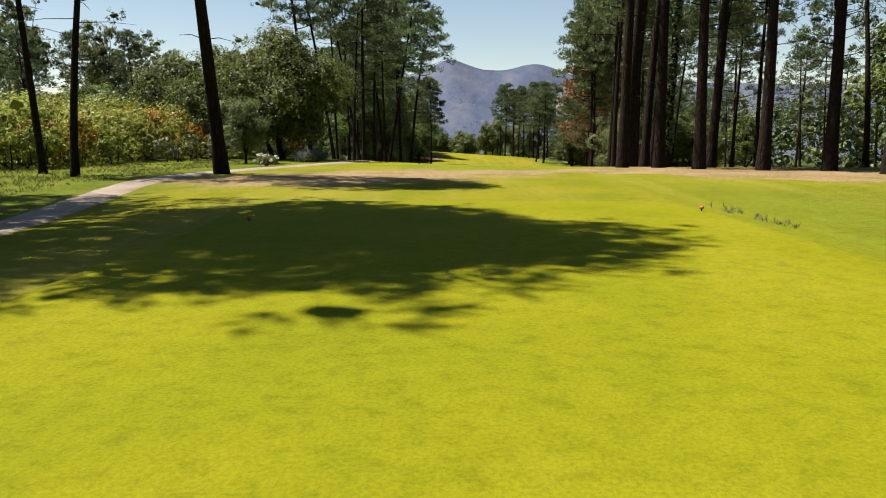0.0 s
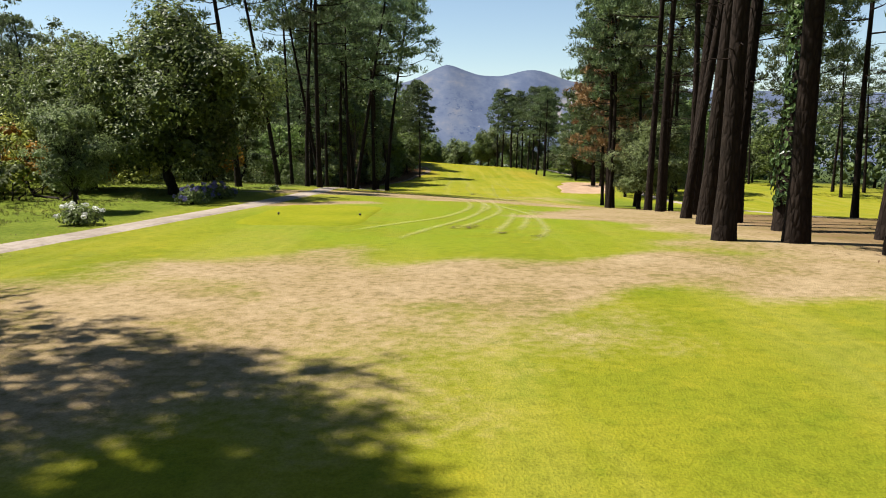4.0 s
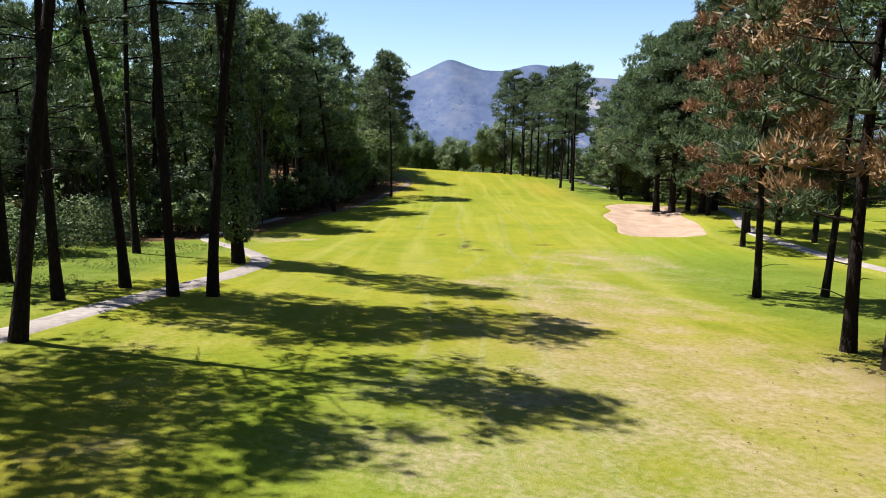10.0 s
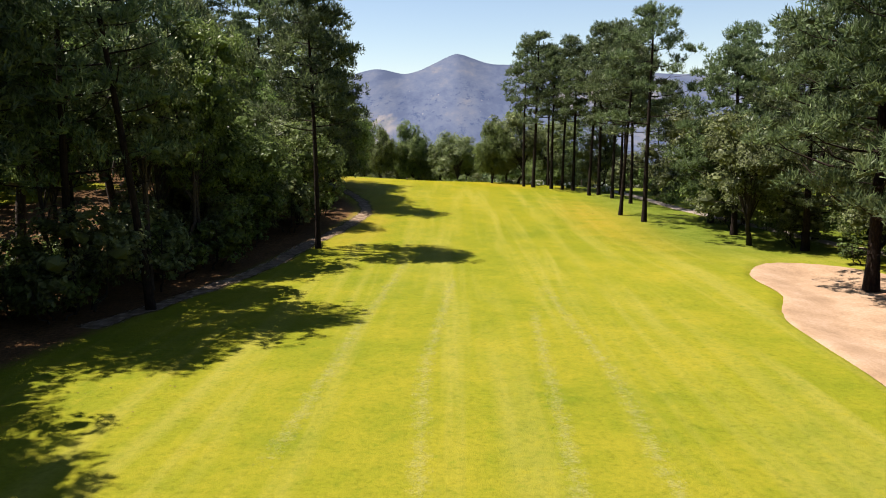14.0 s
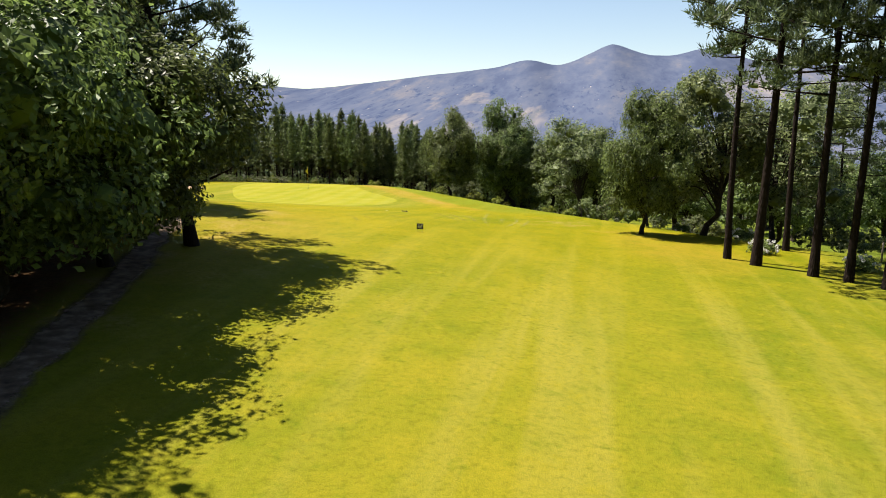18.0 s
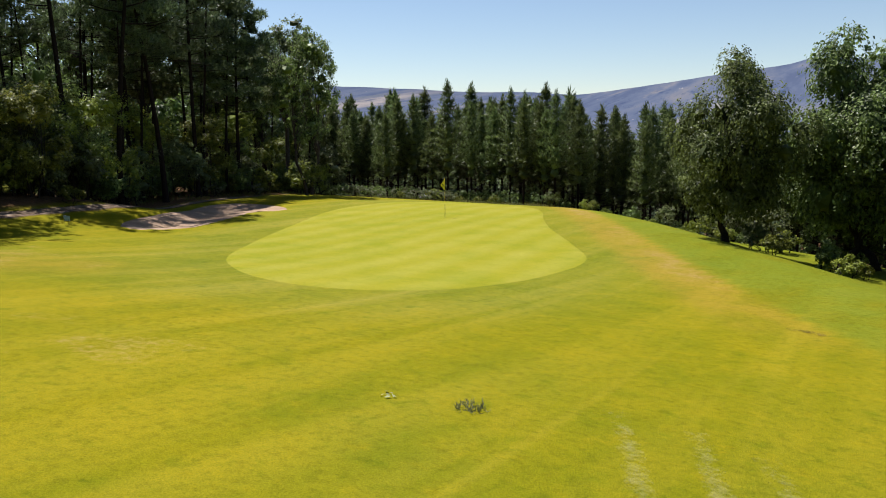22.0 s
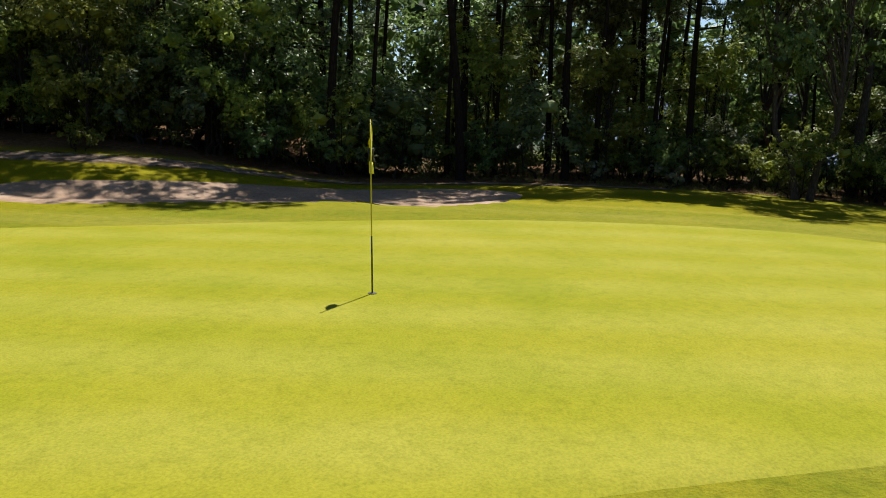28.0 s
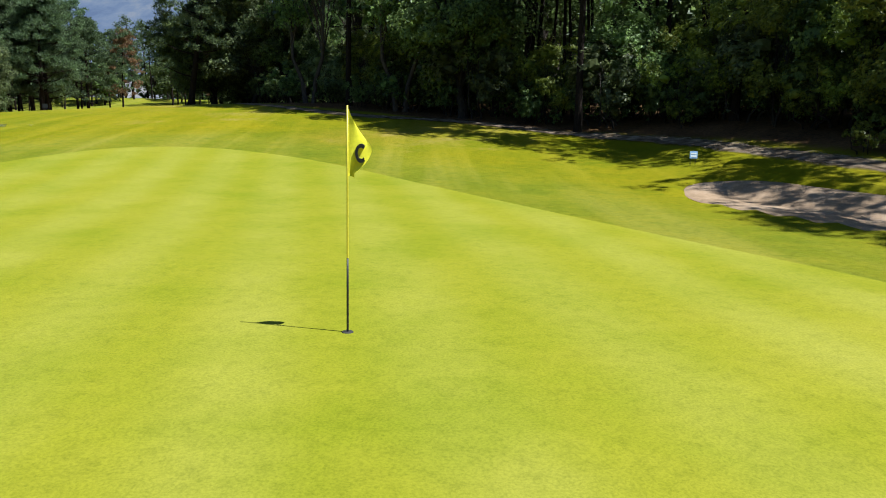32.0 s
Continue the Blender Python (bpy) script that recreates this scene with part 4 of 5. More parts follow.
# pines left of the hole, from the tee on
for kind, x, y, size, lean, to in (("pine_u", -6.9, 23.1, 0.92, 13.5, -179), ("pine_s", -8.9, 9.4, 1.0, 0, 0), ("pine_b", -13.6, 8.6, 1.0, 0, 0), ("pine_b", -14.6, 14.4, 1.0, 0, 0), ("pine_s", -6.9, 10.5, 1.03, 0, 0), ("pine_s", -7.4, 11.6, 0.95, 0, 0), ("pine_s", -10.4, 11.6, 1.05, 0, 0),
                                   ("pine_a", -9.2, 51.8, 0.9, 5, -90), ("pine_e", -8.5, 58.0, 0.88, 5, -85), ("pine_f", -7.2, 60.3, 1.1, 1, -60), ("pine_a", -6.3, 59.6, 0.95, 7, 170), ("pine_f", -7.4, 66.9, 1.1, 9, -95), ("pine_c", -4.9, 63.0, 0.76, 1, 40),
                                   ("pine_b", -4.9, 67.3, 0.9, 8, 85), ("pine_a", -4.2, 73.8, 0.9, 0, 0), ("pine_c", -3.2, 74.2, 0.95, 2, 80), ("pine_c", -6.0, 74.8, 0.9, 0, 0), ("pine_a", -6.6, 72.1, 0.85, 0, 0), ("pine_f", -9.4, 66.6, 1.05, 3, -90),
                                   ("pine_d", -9.4, 74.5, 0.9, 0, 0), ("pine_a", -9.6, 84.3, 0.9, 0, 0), ("pine_b", -6.3, 119.3, 1.0, 5, -90), ("pine_d", -11.6, 116.4, 1.1, 0, 0), ("pine_t", -2.1, 132.4, 0.9, 0, 0),
                                   ("pine_a", -14.7, 121, 1.0, 0, 0), ("pine_w", -5.6, 164.0, 0.85, 8, -88), ("pine_c", -39.2, 203.4, 1.1, 0, 0), ("pine_c", -41.4, 208.2, 1.1, 0, 0), ("pine_a", -43.2, 212.4, 1.0, 0, 0), ("pine_c", -37.4, 199.4, 1.05, 0, 0), ("pine_c", -35.6, 193.4, 1.0, 0, 0), ("pine_c", -33.4, 188.4, 0.95, 0, 0)):
    plant(kind, x, y, size, None, lean, to)
# pines right of the hole
for kind, x, y, size, lean, to in (("pine_g", 7.0, 28.9, 0.95, 0, 0), ("pine_h", 8.3, 28.5, 0.95, 1, 60), ("pine_g", 9.2, 26.6, 0.95, 0, 0), ("pine_h", 8.2, 33.2, 1.0, 1, 90), ("pine_g", 9.3, 34.2, 0.95, 2, 90), ("pine_g", 10.5, 29.1, 0.9, 2, 90),
                                   ("pine_g", 10.9, 25.2, 0.95, 0, 0), ("pine_h", 12.8, 24.5, 0.9, 0, 0), ("pine_g", 13.4, 22.2, 0.95, 2, 60), ("pine_e", 8.6, 36.1, 0.95, 3, 85), ("pine_g", 10.1, 39.8, 1.0, 2, 90), ("pine_a", 10.0, 43.4, 0.9, 0, 0), ("pine_a", 11.6, 44.7, 0.95, 1, 60), ("pine_b", 13.5, 48.1, 0.95, 2, 90),
                                   ("pine_a", 10.7, 47.6, 0.95, 1, 70), ("pine_b", 12.8, 52.2, 0.9, 0, 0), ("pine_a", 14.6, 58.3, 0.9, 2, 90), ("pine_a", 13.2, 66.2, 0.95, 2, 90), ("pine_b", 13.4, 67.6, 0.95, 1, 60), ("pine_a", 15.3, 66.2, 0.8, 0, 0), ("pine_dead", 14.5, 72.4, 1.1, 0, 0), ("pine_c", 14.4, 70.4, 1.0, 0, 0),
                                   ("pine_dead", 16.3, 82.5, 0.95, 0, 0), ("pine_a", 19.6, 83.5, 0.9, 3, 85), ("pine_dead", 22.9, 100.3, 0.95, 0, 0), ("pine_c", 24.4, 101.3, 0.8, 6, 60), ("pine_c", 28.4, 102.0, 0.9, 2, 60), ("pine_w", 24.6, 120.8, 1.15, 0, 0), ("pine_d", 26.2, 121.2, 1.15, 3, 70), ("pine_w", 26.9, 119.5, 1.1, 4, 80), ("pine_b", 28.5, 124, 1.05, 2, 40), ("pine_d", 30, 117, 1.0, 0, 0),
                                   ("pine_o", 18.9, 150.0, 0.86, 5, 60), ("pine_o", 19.9, 146.6, 1.02, 4, 50), ("pine_o", 14.4, 172.4, 1.06, 0, 0), ("pine_a", 13.5, 173.6, 0.85, 0, 0), ("pine_o", 16.2, 171.0, 0.95, 3, 60), ("pine_b", 17.3, 170.5, 0.92, 0, 0), ("pine_o", 18.3, 169.6, 0.95, 0, 0), ("pine_b", 19.0, 164.2, 0.95, 1, 60),
                                   ("pine_o", 20.1, 165.0, 0.95, 0, 0), ("pine_a", 16.8, 178.0, 0.85, 0, 0)):
    plant(kind, x, y, size, None, lean, to)
for x, y, size in ((-15.2, 40.5, 1.05), (-14.0, 41.6, 0.8), (-14.0, 60.5, 1.7), (-16, 59.0, 1.6), (-15.6, 62.5, 1.7)):
    plant("broom", x, y, size)
# two thin low-crowned pines by the first path
plant("pine_f", -10.7, 21.5, 1.05, None, 1, 0, tall=0.68)
plant("pine_f", -12.6, 23.3, 1.05, None, 3, -80, tall=0.68)
# leafy trees that stand alone
for kind, x, y, size in (("oak_f", -9.2, 42.6, 0.95), ("oak_g", -9.3, 35.0, 0.36), ("oak_g", -10.8, 47.0, 0.85), ("oak_f", -13.2, 44.5, 0.8), ("oak_g", 15.9, 63.5, 0.72), ("oak_g", 15.2, 66.0, 0.68), ("oak_b", 12.6, 186.5, 0.7), ("oak_grey", 13.6, 182.5, 0.95), ("oak_grey", 17.5, 184, 1.0), ("oak_a", -11.0, 69, 0.6),
                         ("oak_a", 3.3, 214.6, 1.0), ("oak_b", 8.0, 211, 1.0), ("oak_grey", 23.7, 136.3, 0.9), ("oak_grey", 27.6, 129.8, 0.8), ("oak_b", -18.5, 52, 0.8), ("oak_grey", -12.5, 64, 0.6), ("oak_grey", 26.5, 154, 0.95), ("oak_b", 25, 147, 0.9)):
    plant(kind, x, y, size)
# the wood on the left and round the green
wood = random.Random(5)


# sunlit gaps in the wood, where nothing tall grows
GAPS = [(-14.5, -9, 95, 104.5), (-7, -1, 139.5, 147.4), (-13, -1, 149.4, 161.0), (-16.5, -5, 165.0, 175.0), (-25, -10, 20, 66)]
OPEN_SCRUB = (-19, -9, 16, 46)


def sow(kinds, count, x0, x1, y0, y1, apart, keep_off, sizes=(0.8, 1.15)):
    done, tries = [], 0
    while len(done) < count and tries < count * 40:
        tries += 1
        x, y = wood.uniform(x0, x1), wood.uniform(y0, y1)
        if keep_off(x, y) or any((x - a) ** 2 + (y - b) ** 2 < apart * apart for a, b in done):
            continue
        done.append((x, y))
        kind, size = wood.choice(kinds), wood.uniform(*sizes)
        a, b, c, d = OPEN_SCRUB
        if kind in ("shrub_a", "shrub_c") and a < x < b and c < y < d:
            continue
        if kind.split("_")[0] in ("shrub", "broom") or not any(a < x < b and c < y < d for a, b, c, d in GAPS):
            plant(kind, x, y, size)


off_path = lambda x, y: x > wood_edge(y) - 0.5
sow(["pine_d", "euc_b", "oak_b", "euc_a", "pine_b", "oak_grey"], 27, -46, -3, 98, 173, 2.4, lambda x, y: off_path(x, y) or x < wood_edge(y) - 6, (0.75, 1.1))
sow(["pine_d", "euc_a", "euc_b", "pine_b"], 22, -56, -3, 92, 173, 3.2, lambda x, y: x > wood_edge(y) - 7 or x < wood_edge(y) - 20, (0.85, 1.15))
sow(["pine_d", "euc_b", "pine_b"], 8, -24, -8, 96, 132, 2.2, lambda x, y: off_path(x, y) or x < wood_edge(y) - 9, (0.85, 1.1))
sow(["euc_a", "pine_a", "pine_f", "pine_f"], 20, -54, -16, 172, 196, 2.4, lambda x, y: x > wood_edge(y) - (1.5 if y < 182 else 8) or x < wood_edge(y) - 18, (0.85, 1.1))
sow(["oak_a", "shrub_e", "shrub_a", "oak_bright"], 34, -46, -16, 170, 204, 1.5, lambda x, y: x > wood_edge(y) - 0.5 or x < wood_edge(y) - 5, (0.6, 1.05))
past = lambda x, y: (x + 10) * 0.478 + (y - 208.4) * 0.878 > 0.4
sow(["pine_d", "euc_a", "euc_b", "pine_b", "pine_a"], 17, -62, -36, 188, 232, 3.2, lambda x, y: x > wood_edge(y) - (8 if y < 199 else 1.2) or x < wood_edge(y) - 16 or past(x, y))
sow(["pine_f"], 38, -62, -26, 120, 190, 1.6, lambda x, y: x > wood_edge(y) - (2 if y < 182 else 7) or x < wood_edge(y) - 18, (0.8, 1.1))
sow(["pine_f"], 34, -62, -34, 190, 232, 1.2, lambda x, y: x > wood_edge(y) - (6 if y < 199 else 1) or x < wood_edge(y) - 15 or past(x, y), (0.85, 1.15))
sow(["young_a", "young_b", "young_c"], 95, -74, 2, 229.5, 237, 0.95, lambda x, y: not past(x, y) or (x < -40 and y < 233), (0.72, 0.92))
sow(["young_a", "young_b", "young_c"], 110, -80, 6, 236, 250, 1.2, lambda x, y: not past(x, y), (0.85, 1.06))
sow(["pine_d", "euc_b", "oak_b", "oak_grey", "euc_a"], 52, -42, -15, 24, 96, 2.6, lambda x, y: x > -19 and y < 50, (0.45, 0.75))
sow(["pine_far", "pine_b", "oak_far", "oak_grey"], 40, 25, 58, 126, 235, 3.0, lambda x, y: x < 31 and y < 200, (0.65, 1.0))
sow(["oak_b", "oak_grey", "euc_b", "oak_a"], 22, -2, 34, 192, 236, 2.6, lambda x, y: (x + 14) * 0.794 + (y - 217) * 0.608 < 9, (0.65, 1.0))
sow(["oak_b", "pine_d", "oak_grey", "euc_b"], 24, 29, 46, 127, 150, 2.2, lambda x, y: x < 32 and y > 128, (0.8, 1.1))
sow(["pine_far", "oak_far", "pine_far"], 26, 22, 52, 8, 58, 2.8, lambda x, y: x < 2.5 + 0.67 * (y - 8), (1.0, 1.25))
sow(["pine_a", "pine_c", "pine_b"], 8, 16, 24, 40, 74, 3.4, lambda x, y: False, (0.8, 1.0))
sow(["oak_far", "pine_far"], 22, 46, 60, 40, 124, 3.5, lambda x, y: False, (0.9, 1.25))
sow(["pine_far"], 14, 46, 80, 20, 125, 4.0, lambda x, y: False, (0.8, 1.05))
sow(["pine_a", "pine_b", "oak_b", "pine_c"], 12, 15, 34, 5, 40, 3.0, lambda x, y: False, (0.8, 1.0))
sow(["shrub_a", "shrub_c", "shrub_a"], 90, -46, -3, 96, 196, 1.2, lambda x, y: x > wood_edge(y) - 0.6 or x < wood_edge(y) - 5, (0.8, 1.6))
sow(["shrub_a", "shrub_c", "shrub_b"], 36, -50, -36, 186, 228, 1.2, lambda x, y: x > wood_edge(y) - 0.6 or x < wood_edge(y) - 4, (0.7, 1.5))
sow(["shrub_f", "shrub_b", "shrub_c", "broom"], 46, -27, -12, 18, 90, 1.6, lambda x, y: x > -13.5, (0.7, 1.4))
sow(["shrub_a", "shrub_b", "shrub_c"], 40, -14, 32, 180, 228, 1.3, lambda x, y: not 3.5 < (x + 14) * 0.794 + (y - 217) * 0.608 < 10, (0.35, 0.8))
plant("shrub_e", 1.7, 214.5, 0.75)
# domed oaks beside the green
for kind, x, y, size in (("pine_b", 20.8, 162, 0.95), ("pine_t", 21.6, 158, 0.9), ("pine_b", 22.5, 166, 0.95), ("pine_t", 24, 171, 0.9), ("oak_grey", 21, 170, 0.7)):
    plant(kind, x, y, size)
plant("oak_f", 10.3, 180.4, 0.6, 75, tall=1.55)
plant("oak_f", -6.0, 211.2, 0.76, 20, tall=1.42)
plant("oak_f", -1.4, 214.6, 0.9, 130, tall=1.5)
# trees and shrubs along the edge of the wood
for kind, x, y, size in (("pine_t", -12.6, 161.5, 1.1), ("pine_t", -25, 180.5, 0.9), ("pine_t", 26.8, 117.6, 1.1), ("pine_w", 28.8, 121.6, 1.15), ("pine_w", 23.9, 123.4, 1.1), ("oak_b", -9.4, 152.6, 1.0), ("oak_grey", -7.2, 147.9, 0.8), ("oak_f", -5.1, 154.2, 1.2), ("oak_f", -6.2, 160.3, 1.05), ("oak_g", -4.5, 151.8, 0.95), ("oak_grey", -11.2, 163.5, 0.9), ("pine_d", 27.5, 105.5, 1.1), ("pine_b", 31.0, 107.0, 1.1), ("pine_w", 25.6, 106.4, 1.0), ("pine_d", -3.9, 148.6, 0.95), ("oak_bright", -35.2, 196.2, 0.9), ("oak_bright", -37.6, 200.0, 1.0),
                         ("oak_bright", -34.0, 190.6, 0.8), ("oak_bright", -44.5, 214, 1.0), ("oak_bright", -47, 219, 1.1), ("oak_bright", -46, 208.5, 1.2), ("oak_bright", -49, 226.5, 0.9), ("shrub_b", -33.4, 196.9, 0.6), ("shrub_b", -31.6, 188.0, 0.7), ("shrub_e", -40.6, 220.8, 0.8), ("shrub_e", -42.9, 225, 0.75),
                         ("shrub_c", -43.6, 203.6, 0.5), ("shrub_c", -45.4, 205.2, 0.55), ("shrub_c", -40.8, 204.6, 0.45), ("shrub_d", -41.6, 216.4, 1.0), ("shrub_d", -42.6, 213.4, 1.0), ("shrub_c", -17.4, 98.6, 0.9), ("shrub_a", -11.8, 78.6, 0.5)):
    plant(kind, x, y, size)
for kind, x, y, size in (("euc_b", -40.4, 221.0, 0.95), ("pine_t", -44.6, 217.6, 0.95), ("euc_b", -15.0, 172.6, 0.95), ("pine_t", -17.5, 175.5, 1.0), ("euc_b", -20.4, 178.6, 0.95), ("oak_b", -23.4, 181.2, 0.9), ("pine_t", -28.0, 185.4, 0.95), ("pine_d", -36.4, 191.6, 0.95)):
    plant(kind, x, y, size)
for kind, x, y, size in (("euc_a", -30, 66, 0.8), ("euc_a", -34, 61, 0.85), ("euc_a", -27, 75, 0.75), ("euc_a", -38, 56, 0.7), ("shrub_e", -16.5, 36, 0.8), ("shrub_e", -18.6, 33, 0.9), ("shrub_b", -13.2, 38.5, 0.9), ("shrub_b", -14.8, 33.2, 1.0), ("shrub_b", -15.6, 28.4, 1.0), ("shrub_d", -12.2, 40.6, 1.5), ("shrub_d", -11.4, 38.8, 1.3),
                         ("shrub_d", -13.0, 36.6, 1.4), ("broom", -16.6, 41.2, 1.1), ("broom", -13.4, 43.4, 0.95), ("broom", -17.8, 38.6, 1.0)):
    plant(kind, x, y, size)
for kind, x, y, size in (("euc_b", -8.2, 127.4, 0.85), ("oak_b", -7.2, 131.6, 0.9), ("euc_b", -9.6, 134.4, 0.9), ("oak_f", -6.6, 137.4, 0.8), ("pine_d", -10.4, 138.6, 0.9), ("euc_b", -10.6, 143.4, 0.9), ("euc_b", -12.2, 123.6, 0.95), ("oak_g", -8.6, 141.0, 0.7), ("euc_b", -11.8, 148.2, 0.95)):
    plant(kind, x, y, size)
for kind, x, y, size in (("pine_w", 24.5, 141, 0.85), ("pine_d", 27.5, 147, 0.95), ("pine_w", 26.0, 134, 0.85), ("pine_d", 29.0, 139, 1.0)):
    plant(kind, x, y, size)
sow(["shrub_f", "shrub_f", "broom", "shrub_f"], 26, -26, -13.5, 24, 66, 2.2, lambda x, y: x > -12 - (y - 24) * 0.03, (0.6, 1.15))
sow(["shrub_d"], 12, -40, -29, 223.4, 227.0, 0.8, lambda x, y: False, (0.6, 1.1))
sow(["shrub_b", "shrub_a"], 16, -40, -14, 225, 229, 1.6, lambda x, y: False, (0.35, 0.7))
sow(["shrub_a", "shrub_c"], 24, 22, 32, 126, 185, 1.5, lambda x, y: x < 25 + (y - 126) * -0.03, (0.6, 1.2))


def canopy(name, line, deep, high, leaf, count, mat, seed, label):
    """A far belt of wood: heaped clumps of foliage with an uneven top."""
    rng = np.random.default_rng(seed)
    p = np.array(line, float)
    d = np.r_[0, np.cumsum(np.hypot(*np.diff(p, axis=0).T))]
    lobes = min(2600, int(d[-1] * deep / (high * high * 0.0055)))
    s, o = rng.uniform(0, d[-1], lobes), rng.uniform(0, 1, lobes)
    x, y = np.interp(s, d, p[:, 0]), np.interp(s, d, p[:, 1])
    tx, ty = np.interp(s + 1, d, p[:, 0]) - np.interp(s - 1, d, p[:, 0]), np.interp(s + 1, d, p[:, 1]) - np.interp(s - 1, d, p[:, 1])
    k = np.hypot(tx, ty) + 1e-6
    x, y = x - ty / k * (o - 0.5) * deep, y + tx / k * (o - 0.5) * deep
    crest = high * (0.72 + 0.36 * np.array([noise.noise((a * 0.11, b * 0.11, seed)) for a, b in zip(x, y)]))
    z = level(x, y) + crest * rng.uniform(0.03, 1.0, lobes) ** 0.9
    c = np.stack([x, y, z], -1)
    per = max(5, count // lobes)
    w = ball(rng, lobes * per)
    q = np.repeat(c, per, 0) + w * rng.uniform(0.5, 1, (lobes * per, 1)) * high * np.array((0.14, 0.14, 0.15))
    v, f = joined(leaves(rng, q, w + np.array((0, 0, 0.5)), leaf), cores(rng, c, np.full(lobes, high * (0.05 if high > 5 else 0.03)), 0.9))
    return tagged(new(name, mesh_of(name, v, f, mat, False)), label, "woodland", kind="stuff")


canopy("far_woods", [(-44, 0), (-46, 40), (-42, 70), (-34, 96)], 8, 8, 0.55, 12000, M_LEAF_GREY, 60, "sunlit belt of leafy trees beyond the rough")
canopy("far_woods", [(-33, 94), (-28, 120), (-28, 150), (-36, 165), (-46, 176)], 7, 16, 0.5, 32000, M_LEAF, 61, "dense dark wood standing behind the first trees")
low = [(y, float(wood_edge(y)) - 5.5) for y in (97, 104, 112, 120, 128, 134, 140, 146, 152, 160, 168, 174, 180, 186, 192, 198, 204, 210, 216, 224)]
canopy("undergrowth", [(x, y) for y, x in low], 5, 2.9, 0.16, 70000, M_LEAF, 67, "tangled dark undergrowth below the trees")
canopy("undergrowth", [(-58, 226), (-44, 231), (-20, 233), (0, 232)], 4, 1.5, 0.2, 9000, M_LEAF, 68, "low scrub at the foot of the plantation")
canopy("far_woods", [(-50, 178), (-60, 190), (-65, 206), (-67, 222), (-68, 238)], 8, 15, 0.42, 46000, M_LEAF, 69, "leafy foliage deeper in the wood behind the bunker")
canopy("far_woods", [(-56, 172), (-70, 188), (-76, 206), (-78, 226), (-78, 256)], 8, 19, 0.55, 34000, M_LEAF, 73, "tall wood closing the view behind the bunker")
canopy("undergrowth", [(-21, 14), (-18.5, 30), (-17, 48), (-18, 66)], 7, 3.6, 0.13, 60000, M_SCRUB, 70, "sunlit yellow-green scrub in the rough")
canopy("undergrowth", [(-15, 54), (-14, 62), (-13, 70), (-13.4, 80), (-14.5, 90), (-16, 97)], 4, 2.8, 0.14, 30000, M_LEAF_GREY, 74, "leafy undergrowth behind the pines")
canopy("undergrowth", [(28, 127), (34, 129), (48, 128)], 3, 3.0, 0.24, 9000, M_LEAF, 71, "dark undergrowth behind the fairway bunker")
canopy("undergrowth", [(33.5, 131), (33, 150), (31, 185)], 3, 2.6, 0.24, 11000, M_LEAF, 72, "leafy undergrowth beyond the neighbouring path")
canopy("far_woods", [(-40, 98), (-42, 130), (-46, 158), (-56, 176)], 26, 13, 0.7, 30000, M_LEAF, 75, "unbroken wood reaching away from the fairway")
canopy("far_woods", [(-90, 258), (-40, 254), (0, 251), (40, 246)], 8, 12.0, 0.4, 30000, M_NEEDLE_YOUNG, 62, "deep rows of a young pine plantation")
canopy("far_woods", [(40, -40), (46, 10), (64, 30), (64, 100), (62, 126), (60, 160), (62, 235)], 9, 15, 0.6, 34000, M_NEEDLE, 63, "far belt of pines beyond the neighbouring fairway")
canopy("far_woods", [(-60, -30), (0, -34), (60, -30)], 9, 22, 0.7, 20000, M_LEAF, 64, "wood standing behind the tee")
canopy("far_woods", [(-260, 330), (-60, 300), (120, 290), (280, 300)], 60, 11, 1.6, 16000, M_NEEDLE, 65, "wooded slope falling away to the valley")
canopy("far_woods", [(-500, 560), (0, 520), (500, 560)], 140, 14, 3.2, 14000, M_LEAF, 66, "woods down in the valley")

# ---- the flagstick ----


def plain(name, colour, rough=0.5, metal=0.0):
    m, t, s = nodes_of(name)
    n = noise_at(t, 30.0, 3.0)
    c = ramp(t, n, [(0.3, tuple(0.85 * v for v in colour)), (0.7, colour)])
    link(t, c, s.inputs["Base Color"])
    s.inputs["Roughness"].default_value, s.inputs["Metallic"].default_value = rough, metal
    return m


M_FLAG = plain("flag_cloth", (0.80, 0.72, 0.02), 0.7)
M_BLACK = plain("black_paint", (0.012, 0.012, 0.014), 0.45)
M_YELLOW = plain("yellow_paint", (0.62, 0.5, 0.03), 0.4)
flagstick = hull("flagstick", at(-20.3, 210.05, 0.022), "slim golf flagstick with a hanging yellow flag in the hole", "flagstick")
for nm, z0, z1, r, mat in (("lower_pole", -0.02, 0.72, 0.011, M_BLACK), ("upper_pole", 0.72, 2.13, 0.009, M_YELLOW)):
    v, f = [], []
    tube([(0, 0, z0), (0, 0, (z0 + z1) / 2), (0, 0, z1)], [r, r, r * 0.9], 10, v, f)
    part_of(nm, mesh_of(nm, v, f, mat), flagstick)
v, f = [], []
for i in range(15):
    for j in range(9):
        a, b = i / 14, j / 8
        drop = 0.62 * a
        wide = 0.23 * b * (0.30 + 0.7 * math.sin(math.pi * min(1, 0.12 + a * 0.95)) ** 0.8)
        v.append((-wide * 0.95, 0.05 * math.sin(b * 5 + a * 2) * b - wide * 0.15, 2.115 - drop - 0.42 * b * (1 - a) ** 1.5 * 0.62 - 0.02 * b))
for i in range(14):
    for j in range(8):
        f.append((i * 9 + j, i * 9 + j + 1, (i + 1) * 9 + j + 1, (i + 1) * 9 + j))
cloth = part_of("flag", mesh_of("flag", v, f, M_FLAG), flagstick, "limp yellow cloth flag")

